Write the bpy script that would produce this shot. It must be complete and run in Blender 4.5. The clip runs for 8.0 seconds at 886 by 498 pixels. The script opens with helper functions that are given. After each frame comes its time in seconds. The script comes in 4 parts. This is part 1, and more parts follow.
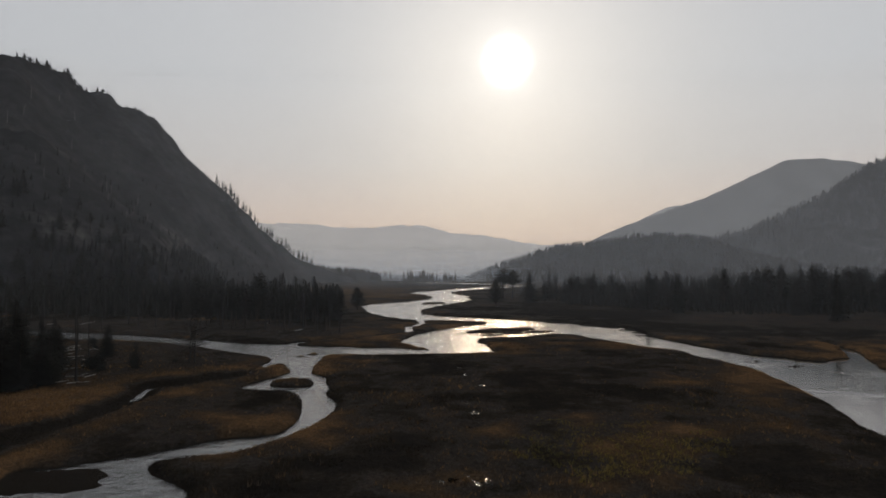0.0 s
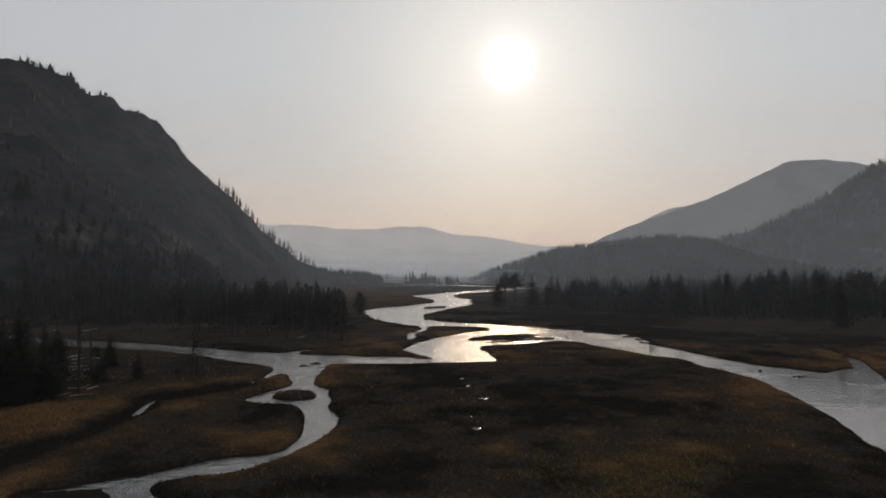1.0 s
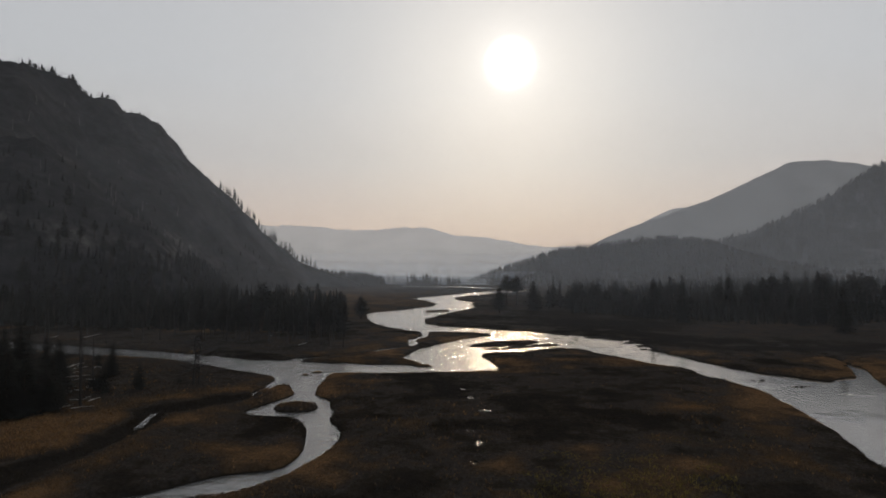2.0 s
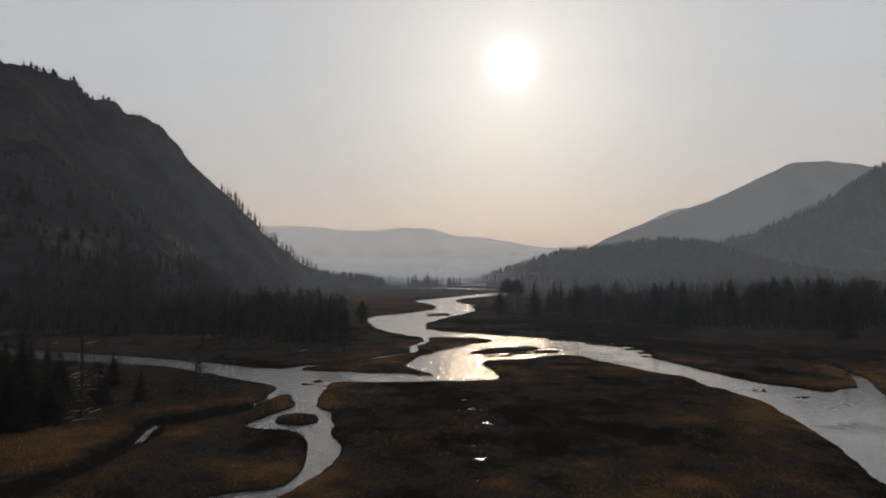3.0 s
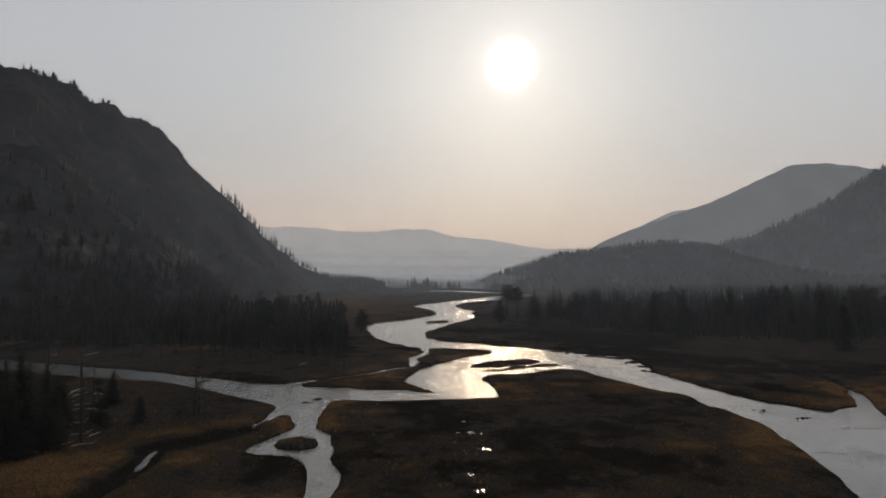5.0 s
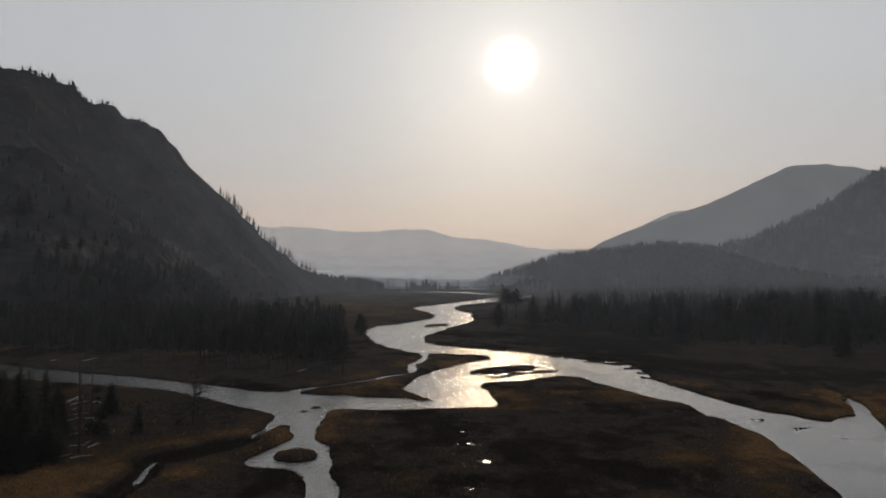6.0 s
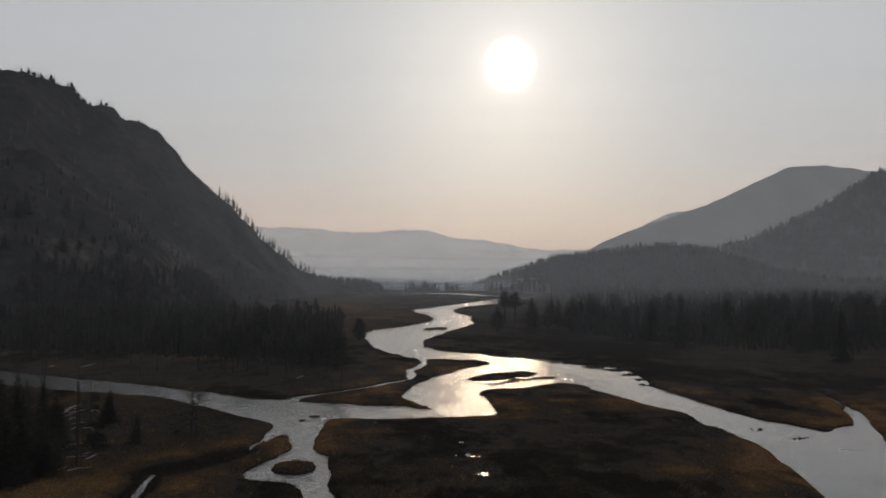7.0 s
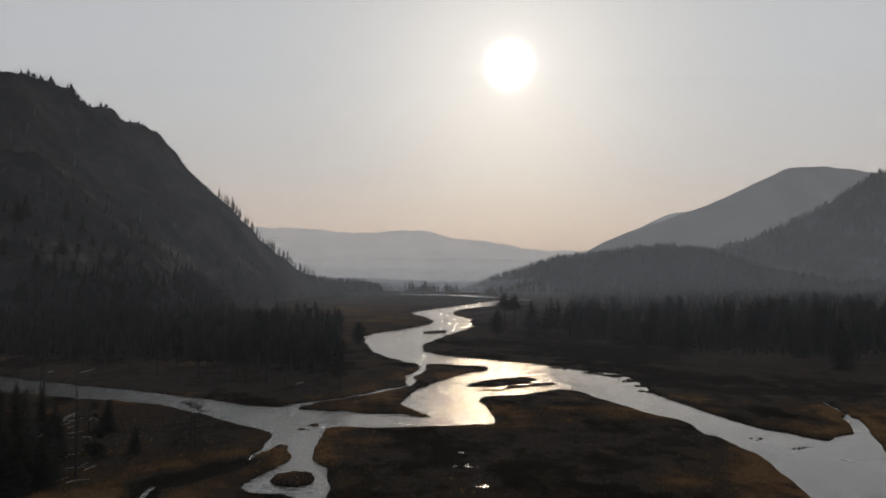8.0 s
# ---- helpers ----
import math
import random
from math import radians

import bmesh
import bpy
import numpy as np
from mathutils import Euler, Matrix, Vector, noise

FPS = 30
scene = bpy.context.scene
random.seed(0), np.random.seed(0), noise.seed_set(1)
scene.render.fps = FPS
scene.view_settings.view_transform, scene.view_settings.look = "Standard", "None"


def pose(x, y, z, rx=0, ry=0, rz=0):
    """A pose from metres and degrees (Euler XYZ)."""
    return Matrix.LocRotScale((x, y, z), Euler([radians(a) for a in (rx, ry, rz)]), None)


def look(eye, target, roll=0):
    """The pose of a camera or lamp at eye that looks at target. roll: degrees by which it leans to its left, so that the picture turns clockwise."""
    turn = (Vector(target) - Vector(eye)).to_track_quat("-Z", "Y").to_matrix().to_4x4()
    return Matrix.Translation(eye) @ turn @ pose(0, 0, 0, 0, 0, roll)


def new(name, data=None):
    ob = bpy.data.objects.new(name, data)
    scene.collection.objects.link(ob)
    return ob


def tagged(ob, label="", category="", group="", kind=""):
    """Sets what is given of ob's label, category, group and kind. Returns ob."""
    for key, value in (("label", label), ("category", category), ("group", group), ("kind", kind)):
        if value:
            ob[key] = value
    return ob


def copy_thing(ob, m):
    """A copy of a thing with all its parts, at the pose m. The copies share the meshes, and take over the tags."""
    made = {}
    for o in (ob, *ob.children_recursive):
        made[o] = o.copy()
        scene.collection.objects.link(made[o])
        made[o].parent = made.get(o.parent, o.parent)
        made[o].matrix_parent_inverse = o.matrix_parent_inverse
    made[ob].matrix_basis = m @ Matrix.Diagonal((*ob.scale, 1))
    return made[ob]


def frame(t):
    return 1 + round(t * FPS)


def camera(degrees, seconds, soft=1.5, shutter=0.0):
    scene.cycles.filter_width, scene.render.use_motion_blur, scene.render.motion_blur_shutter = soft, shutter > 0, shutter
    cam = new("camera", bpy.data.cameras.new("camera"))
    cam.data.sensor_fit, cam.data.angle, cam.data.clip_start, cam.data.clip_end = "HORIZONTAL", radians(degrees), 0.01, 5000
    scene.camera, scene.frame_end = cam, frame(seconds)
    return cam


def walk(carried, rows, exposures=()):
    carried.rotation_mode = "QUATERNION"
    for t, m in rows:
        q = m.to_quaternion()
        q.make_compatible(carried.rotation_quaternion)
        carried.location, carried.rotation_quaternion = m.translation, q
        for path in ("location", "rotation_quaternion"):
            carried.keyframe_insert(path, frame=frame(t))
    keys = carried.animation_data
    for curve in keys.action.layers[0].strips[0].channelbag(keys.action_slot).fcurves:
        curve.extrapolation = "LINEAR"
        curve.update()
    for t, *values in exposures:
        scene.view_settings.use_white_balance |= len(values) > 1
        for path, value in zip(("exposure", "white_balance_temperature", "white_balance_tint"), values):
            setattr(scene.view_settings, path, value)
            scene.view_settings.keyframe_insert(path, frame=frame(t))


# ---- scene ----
# ---- camera ----
cam = camera(74.0, 8.0, soft=1.65)
PATH = [
    (0, (0.037, 2.093, 26.024), (0.0304, 4.0918, 26.1010), 0.32),
    (0.5, (-0.028, 2.227, 27.225), (-0.0382, 4.2255, 27.3039), 0.30),
    (1, (-0.089, 2.314, 28.469), (-0.1029, 4.3121, 28.5497), 0.29),
    (1.5, (-0.147, 2.360, 29.751), (-0.1633, 4.3580, 29.8326), 0.29),
    (3, (-0.294, 2.315, 33.763), (-0.3151, 4.3131, 33.8461), 0.34),
    (3.5, (-0.333, 2.260, 35.136), (-0.3548, 4.2582, 35.2194), 0.36),
    (4, (-0.367, 2.196, 36.517), (-0.3885, 4.1936, 36.6009), 0.39),
    (4.5, (-0.395, 2.128, 37.900), (-0.4161, 4.1257, 37.9846), 0.43),
    (6, (-0.443, 1.966, 42.007), (-0.4596, 3.9643, 42.0914), 0.54),
    (6.5, (-0.445, 1.947, 43.341), (-0.4604, 3.9454, 43.4263), 0.57),
    (7, (-0.441, 1.956, 44.649), (-0.4542, 3.9542, 44.7343), 0.60),
    (7.5, (-0.428, 1.999, 45.924), (-0.4409, 3.9972, 46.0098), 0.63),
    (8, (-0.408, 2.082, 47.161), (-0.4203, 4.0805, 47.2470), 0.65),
]
walk(cam, [(t, look(eye, target, roll)) for t, eye, target, roll in PATH], exposures=((0, 0.11), (3, 0.08), (8, 0.03)))

# ---- sky, sun ----
SUN_DIR = Vector((10453, 100000, 36189)).normalized()
SUN_EL, SUN_AZ = math.asin(SUN_DIR.z), math.atan2(SUN_DIR.x, SUN_DIR.y)


def maths(nt, op, a, b=None, clamp=False):
    n = nt.nodes.new("ShaderNodeMath")
    n.operation, n.use_clamp = op, clamp
    for i, v in enumerate((a, b)):
        if v is None:
            continue
        if isinstance(v, (int, float)):
            n.inputs[i].default_value = v
        else:
            nt.links.new(v, n.inputs[i])
    return n.outputs[0]


def ramp(nt, fac, stops):
    n = nt.nodes.new("ShaderNodeValToRGB")
    cr = n.color_ramp
    while len(cr.elements) < len(stops):
        cr.elements.new(0.5)
    for e, (p, c) in zip(cr.elements, stops):
        e.position = p
        e.color = (c, c, c, 1) if isinstance(c, (int, float)) else (*c, 1)
    nt.links.new(fac, n.inputs[0])
    return n.outputs[0]


def mixed(nt, kind, fac, a, b):
    n = nt.nodes.new("ShaderNodeMix")
    n.data_type, n.blend_type = "RGBA", kind
    for sock, v in ((n.inputs[0], fac), (n.inputs[6], a), (n.inputs[7], b)):
        if isinstance(v, (int, float)):
            sock.default_value = v
        elif isinstance(v, tuple):
            sock.default_value = (*v, 1)
        else:
            nt.links.new(v, sock)
    return n.outputs[2]


def build_sky():
    w = bpy.data.worlds.new("smoky_sky")
    scene.world = w
    w.use_nodes = True
    nt = w.node_tree
    nt.nodes.clear()
    out, bg = nt.nodes.new("ShaderNodeOutputWorld"), nt.nodes.new("ShaderNodeBackground")
    sky = nt.nodes.new("ShaderNodeTexSky")
    sky.sky_type, sky.sun_disc = "NISHITA", False
    sky.sun_elevation, sky.sun_rotation = SUN_EL, SUN_AZ
    sky.air_density, sky.dust_density, sky.ozone_density = 1.0, 6.0, 1.0
    co = nt.nodes.new("ShaderNodeTexCoord")
    nrm = nt.nodes.new("ShaderNodeVectorMath")
    nrm.operation = "NORMALIZE"
    nt.links.new(co.outputs["Generated"], nrm.inputs[0])
    dot = nt.nodes.new("ShaderNodeVectorMath")
    dot.operation = "DOT_PRODUCT"
    nt.links.new(nrm.outputs[0], dot.inputs[0])
    dot.inputs[1].default_value = SUN_DIR
    sep = nt.nodes.new("ShaderNodeSeparateXYZ")
    nt.links.new(nrm.outputs[0], sep.inputs[0])
    # smoke haze: warm at the horizon, grey above
    haze = ramp(nt, sep.outputs[2], [(0.0, (0.680, 0.53, 0.440)), (0.08, (0.642, 0.53, 0.462)), (0.18, (0.55, 0.53, 0.52)),
                                     (0.30, (0.52, 0.53, 0.545)), (1.0, (0.40, 0.42, 0.445))])
    # forward scattering towards the sun
    half = maths(nt, "MULTIPLY_ADD", dot.outputs["Value"], 0.5)
    half.node.inputs[2].default_value = 0.5
    phase = ramp(nt, half, [(0.0, 0.34), (0.5, 0.40), (0.75, 0.66), (0.88, 0.90), (0.95, 0.91), (1.0, 0.85)])
    body = mixed(nt, "MULTIPLY", 1.0, haze, phase)
    ang = maths(nt, "ARCCOSINE", maths(nt, "MINIMUM", dot.outputs["Value"], 0.9999999))
    wide = maths(nt, "MULTIPLY", maths(nt, "EXPONENT", maths(nt, "MULTIPLY", ang, -1 / radians(6))), 0.05)
    disc = maths(nt, "MULTIPLY", ramp(nt, maths(nt, "DIVIDE", ang, radians(5.0)), [(0.0, 1.0), (0.33, 0.85), (0.43, 0.30), (0.52, 0.09), (0.72, 0.03), (1.0, 0.0)]), 1.2)
    tot = maths(nt, "ADD", wide, disc)
    aur = mixed(nt, "MULTIPLY", 1.0, (1.0, 0.95, 0.90), tot)
    light = mixed(nt, "ADD", 1.0, body, aur)
    far = mixed(nt, "MULTIPLY", 1.0, sky.outputs[0], (0.005, 0.0055, 0.0065))
    both = mixed(nt, "ADD", 1.0, light, far)
    nt.links.new(both, bg.inputs[0])
    bg.inputs[1].default_value = 1.0
    nt.links.new(bg.outputs[0], out.inputs[0])
    lamp = bpy.data.lights.new("sun", "SUN")
    lamp.energy, lamp.angle, lamp.color = 0.44, radians(5.0), (1.0, 0.72, 0.45)
    ob = new("sun", lamp)
    ob.matrix_world = look(SUN_DIR * 100 + Vector((0, 0, 200)), (0, 0, 200))


build_sky()

# ---- materials ----


def material(name):
    m = bpy.data.materials.new(name)
    m.use_nodes = True
    nt = m.node_tree
    nt.nodes.clear()
    out, bsdf = nt.nodes.new("ShaderNodeOutputMaterial"), nt.nodes.new("ShaderNodeBsdfPrincipled")
    nt.links.new(bsdf.outputs[0], out.inputs[0])
    bsdf.inputs["Specular IOR Level"].default_value = 0.2
    return m, nt, bsdf


def world_pos(nt):
    return nt.nodes.new("ShaderNodeNewGeometry").outputs["Position"]


def noise_tex(nt, vec, scale, detail=4, rough=0.55, dist=0.0, stretch=None):
    if stretch:
        mp = nt.nodes.new("ShaderNodeMapping")
        mp.inputs["Scale"].default_value = stretch
        nt.links.new(vec, mp.inputs[0])
        vec = mp.outputs[0]
    n = nt.nodes.new("ShaderNodeTexNoise")
    n.inputs["Scale"].default_value, n.inputs["Detail"].default_value = scale, detail
    n.inputs["Roughness"].default_value, n.inputs["Distortion"].default_value = rough, dist
    nt.links.new(vec, n.inputs["Vector"])
    return n.outputs[0]


def bump(nt, bsdf, height, strength, distance):
    b = nt.nodes.new("ShaderNodeBump")
    b.inputs["Strength"].default_value, b.inputs["Distance"].default_value = strength, distance
    nt.links.new(height, b.inputs["Height"])
    nt.links.new(b.outputs[0], bsdf.inputs["Normal"])


COVER = [(0.0, (0.016, 0.013, 0.010)), (0.22, (0.028, 0.022, 0.016)), (0.36, (0.044, 0.038, 0.033)), (0.44, (0.047, 0.039, 0.032)), (0.58, (0.056, 0.040, 0.027)), (0.78, (0.090, 0.057, 0.031)), (1.0, (0.145, 0.087, 0.042))]


def mat_meadow():
    m, nt, bsdf = material("meadow")
    p = world_pos(nt)
    mid = noise_tex(nt, p, 0.30, 5, 0.7, 0.4)
    fine = noise_tex(nt, p, 1.6, 6, 0.7)
    kind = nt.nodes.new("ShaderNodeAttribute")
    kind.attribute_name = "cover"
    grown = maths(nt, "ADD", kind.outputs["Fac"], maths(nt, "MULTIPLY", maths(nt, "SUBTRACT", mid, 0.5), 1.0))
    col = ramp(nt, grown, COVER)
    grain = ramp(nt, fine, [(0.34, 0.5), (0.5, 0.95), (0.68, 1.5)])
    col = mixed(nt, "MULTIPLY", 1.0, col, grain)
    # wet mud at the waterline
    sep = nt.nodes.new("ShaderNodeSeparateXYZ")
    nt.links.new(p, sep.inputs[0])
    wet = ramp(nt, maths(nt, "ADD", sep.outputs[2], maths(nt, "MULTIPLY", mid, 0.3)), [(0.22, 1.0), (0.5, 0.0)])
    col = mixed(nt, "MIX", wet, col, (0.022, 0.018, 0.014))
    nt.links.new(col, bsdf.inputs["Base Color"])
    bsdf.inputs["Roughness"].default_value = 0.95
    bsdf.inputs["Specular IOR Level"].default_value = 0.0
    bump(nt, bsdf, maths(nt, "ADD", maths(nt, "MULTIPLY", mid, 2.0), fine), 0.9, 0.5)
    return m


def mat_water():
    m, nt, bsdf = material("river_water")
    p = world_pos(nt)
    ripple = noise_tex(nt, p, 1.7, 4, 0.6, 0.3, (0.8, 1.0, 1))
    swell = noise_tex(nt, p, 0.6, 3, 0.5, 0.5, (0.55, 1.0, 1))
    calm = noise_tex(nt, p, 0.035, 3, 0.5, 0.6)
    # the western arm and the meeting of the waters run over riffles, the eastern reach is calmer
    sep = nt.nodes.new("ShaderNodeSeparateXYZ")
    nt.links.new(p, sep.inputs[0])
    reach = nt.nodes.new("ShaderNodeMapRange")
    for i, v in enumerate((28.0, 80.0, 0.22, -0.22)):
        reach.inputs[i + 1].default_value = v
    nt.links.new(sep.outputs[0], reach.inputs[0])
    riffle = maths(nt, "ADD", calm, reach.outputs[0])
    amt = ramp(nt, riffle, [(0.36, 0.10), (0.62, 1.0)])
    h = maths(nt, "MULTIPLY", maths(nt, "ADD", maths(nt, "MULTIPLY", ripple, 0.5), maths(nt, "MULTIPLY", swell, 1.5)), amt)
    bsdf.inputs["Base Color"].default_value = (0.035, 0.034, 0.030, 1)
    rough = ramp(nt, riffle, [(0.30, 0.09), (0.62, 0.15)])
    nt.links.new(rough, bsdf.inputs["Roughness"])
    bsdf.inputs["IOR"].default_value = 1.8
    bsdf.inputs["Specular IOR Level"].default_value = 0.5
    # coat added to strengthen the sky's reflection, most on the riffles
    bsdf.inputs["Coat IOR"].default_value = 1.45
    nt.links.new(ramp(nt, riffle, [(0.30, 0.35), (0.62, 0.95)]), bsdf.inputs["Coat Weight"])
    nt.links.new(rough, bsdf.inputs["Coat Roughness"])
    bump(nt, bsdf, h, 0.8, 0.3)
    nt.links.new(bsdf.inputs["Normal"].links[0].from_socket, bsdf.inputs["Coat Normal"])
    return m


def mat_pool():
    m, nt, bsdf = material("pool_water")
    bsdf.inputs["Base Color"].default_value = (0.02, 0.017, 0.013, 1)
    bsdf.inputs["IOR"].default_value, bsdf.inputs["Specular IOR Level"].default_value = 1.5, 0.5
    bsdf.inputs["Roughness"].default_value = 0.04
    bump(nt, bsdf, noise_tex(nt, world_pos(nt), 2.0, 3), 0.6, 0.08)
    return m


def mat_slope(name, dark, mid, light, scale):
    m, nt, bsdf = material(name)
    p = world_pos(nt)
    a = noise_tex(nt, p, scale, 5, 0.6, 0.6)
    b = noise_tex(nt, p, scale * 7, 6, 0.7)
    col = ramp(nt, a, [(0.32, dark), (0.5, mid), (0.68, light)])
    # loose pale rubble where the slope carries it
    rubble = nt.nodes.new("ShaderNodeAttribute")
    rubble.attribute_name = "rubble"
    loose = maths(nt, "MULTIPLY", rubble.outputs["Fac"], ramp(nt, b, [(0.35, 0.2), (0.65, 1.0)]))
    col = mixed(nt, "MIX", loose, col, (0.105, 0.100, 0.094))
    col = mixed(nt, "MULTIPLY", 1.0, col, ramp(nt, b, [(0.3, 0.7), (0.7, 1.25)]))
    nt.links.new(col, bsdf.inputs["Base Color"])
    bsdf.inputs["Roughness"].default_value = 0.95
    bsdf.inputs["Specular IOR Level"].default_value = 0.0
    bump(nt, bsdf, b, 0.8, 1.5 / max(scale * 40, 0.3))
    return m


def mat_haze(name, density, low, high, base, tint):
    # for the haze sheets: lets most light through and scatters the rest, thinning upwards
    m = bpy.data.materials.new(name)
    m.use_nodes = True
    nt = m.node_tree
    nt.nodes.clear()
    out = nt.nodes.new("ShaderNodeOutputMaterial")
    clear, scatter, mix = (nt.nodes.new(k) for k in ("ShaderNodeBsdfTransparent", "ShaderNodeBsdfTranslucent", "ShaderNodeMixShader"))
    scatter.inputs[0].default_value = (*tint, 1)
    p = world_pos(nt)
    sep = nt.nodes.new("ShaderNodeSeparateXYZ")
    nt.links.new(p, sep.inputs[0])
    up = nt.nodes.new("ShaderNodeMapRange")
    up.interpolation_type = "SMOOTHSTEP"
    for i, v in enumerate((low, high, density, 0.0)):
        up.inputs[i + 1].default_value = v
    nt.links.new(sep.outputs[2], up.inputs[0])
    foot = nt.nodes.new("ShaderNodeMapRange")
    foot.interpolation_type = "SMOOTHSTEP"
    for i, v in enumerate((-2.0, base, 0.0, 1.0)):
        foot.inputs[i + 1].default_value = v
    nt.links.new(sep.outputs[2], foot.inputs[0])
    nt.links.new(maths(nt, "MULTIPLY", up.outputs[0], foot.outputs[0]), mix.inputs[0])
    nt.links.new(clear.outputs[0], mix.inputs[1])
    nt.links.new(scatter.outputs[0], mix.inputs[2])
    nt.links.new(mix.outputs[0], out.inputs[0])
    return m


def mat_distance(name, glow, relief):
    # mountains so far off that only the lit smoke before them shows; that haze is painted as emission
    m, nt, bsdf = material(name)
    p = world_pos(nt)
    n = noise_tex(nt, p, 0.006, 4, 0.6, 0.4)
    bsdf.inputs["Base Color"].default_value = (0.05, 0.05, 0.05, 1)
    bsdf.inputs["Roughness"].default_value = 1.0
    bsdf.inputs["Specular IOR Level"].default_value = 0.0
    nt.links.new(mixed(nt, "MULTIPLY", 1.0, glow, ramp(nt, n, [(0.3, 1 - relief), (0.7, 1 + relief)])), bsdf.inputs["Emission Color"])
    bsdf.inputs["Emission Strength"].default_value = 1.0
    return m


def mat_needles(name, a, b):
    m, nt, bsdf = material(name)
    info = nt.nodes.new("ShaderNodeObjectInfo")
    p = world_pos(nt)
    n = noise_tex(nt, p, 1.2, 3, 0.6)
    col = mixed(nt, "MIX", n, a, b)
    col = mixed(nt, "MULTIPLY", 1.0, col, ramp(nt, info.outputs["Random"], [(0.0, 0.7), (1.0, 1.25)]))
    nt.links.new(col, bsdf.inputs["Base Color"])
    bsdf.inputs["Roughness"].default_value = 0.9
    bsdf.inputs["Specular IOR Level"].default_value = 0.0
    return m


def mat_grass(name="sedge", tint=(1.5, 1.5, 1.45)):
    m, nt, bsdf = material(name)
    p = world_pos(nt)
    kind = nt.nodes.new("ShaderNodeAttribute")
    kind.attribute_name = "cover"
    isle = nt.nodes.new("ShaderNodeNewGeometry").outputs["Random Per Island"]
    col = mixed(nt, "MULTIPLY", 1.0, ramp(nt, kind.outputs["Fac"], COVER), tint)
    col = mixed(nt, "MULTIPLY", 1.0, col, ramp(nt, isle, [(0.0, 0.6), (0.8, 1.15), (1.0, 1.8)]))
    nt.links.new(col, bsdf.inputs["Base Color"])
    bsdf.inputs["Roughness"].default_value = 0.9
    bsdf.inputs["Specular IOR Level"].default_value = 0.0
    thin, mix = nt.nodes.new("ShaderNodeBsdfTranslucent"), nt.nodes.new("ShaderNodeMixShader")
    nt.links.new(col, thin.inputs[0])
    mix.inputs[0].default_value = 0.62
    out = next(n for n in nt.nodes if n.type == "OUTPUT_MATERIAL")
    nt.links.new(bsdf.outputs[0], mix.inputs[1])
    nt.links.new(thin.outputs[0], mix.inputs[2])
    nt.links.new(mix.outputs[0], out.inputs[0])
    return m


def mat_bark(name, a, b):
    m, nt, bsdf = material(name)
    p = world_pos(nt)
    n = noise_tex(nt, p, 3.0, 5, 0.65, 0.0, (3, 3, 0.5))
    nt.links.new(mixed(nt, "MIX", n, a, b), bsdf.inputs["Base Color"])
    bsdf.inputs["Roughness"].default_value = 0.9
    bump(nt, bsdf, n, 0.7, 0.05)
    return m


MEADOW, WATER, POOL = mat_meadow(), mat_water(), mat_pool()
SLOPE = mat_slope("burnt_slope", (0.025, 0.025, 0.026), (0.035, 0.035, 0.036), (0.050, 0.049, 0.050), 0.012)
FOREST_SLOPE = mat_slope("forested_slope", (0.021, 0.022, 0.021), (0.027, 0.028, 0.027), (0.035, 0.036, 0.034), 0.02)
# distant ridge: haze painted into the base colour as a paler tone
HAZED_SLOPE = mat_slope("hazed_slope", (0.120, 0.121, 0.122), (0.140, 0.141, 0.142), (0.165, 0.166, 0.167), 0.01)
# haze as emission, stronger for each mountain farther off
DIM, PALE, FAINT = (mat_distance(*a) for a in (("haze_glow_mountain", (0.100, 0.101, 0.104), 0.12), ("haze_glow_peak", (0.205, 0.203, 0.204), 0.05), ("haze_glow_range", (0.360, 0.340, 0.325), 0.06)))
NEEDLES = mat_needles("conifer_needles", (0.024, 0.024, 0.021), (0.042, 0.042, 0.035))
NEEDLES_DULL = mat_needles("dull_needles", (0.022, 0.023, 0.022), (0.036, 0.038, 0.036))
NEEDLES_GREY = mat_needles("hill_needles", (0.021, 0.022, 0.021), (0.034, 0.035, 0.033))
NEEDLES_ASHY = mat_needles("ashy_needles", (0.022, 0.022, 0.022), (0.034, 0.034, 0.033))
# needles of the farthest woods, lightened to carry painted haze
NEEDLES_HAZED = mat_needles("hazed_needles", (0.110, 0.111, 0.110), (0.150, 0.151, 0.149))
BARK = mat_bark("bark", (0.025, 0.020, 0.016), (0.07, 0.055, 0.043))
DEADWOOD = mat_bark("weathered_wood", (0.28, 0.26, 0.235), (0.55, 0.52, 0.48))
GREYWOOD = mat_bark("grey_wood", (0.09, 0.085, 0.08), (0.22, 0.205, 0.19))
BURNT = mat_bark("charred_wood", (0.02, 0.019, 0.018), (0.07, 0.065, 0.06))
GRASS, OLIVE_GRASS = mat_grass(), mat_grass("olive_sedge", (1.35, 1.75, 1.1))

# ---- lie of the land ----
rng = np.random.default_rng(7)


def lattice(ix, iy, seed):
    h = (ix.astype(np.int64) * 374761393 + iy.astype(np.int64) * 668265263 + seed * 974634777) & 0xFFFFFFFF
    h = ((h ^ (h >> 13)) * 1274126177) & 0xFFFFFFFF
    return ((h ^ (h >> 16)) & 0xFFFF) / 65535.0


def value_noise(x, y, seed=0):
    ix, iy = np.floor(x), np.floor(y)
    fx, fy = x - ix, y - iy
    fx, fy = fx * fx * (3 - 2 * fx), fy * fy * (3 - 2 * fy)
    a, b = lattice(ix, iy, seed), lattice(ix + 1, iy, seed)
    c, d = lattice(ix, iy + 1, seed), lattice(ix + 1, iy + 1, seed)
    return (a * (1 - fx) + b * fx) * (1 - fy) + (c * (1 - fx) + d * fx) * fy - 0.5


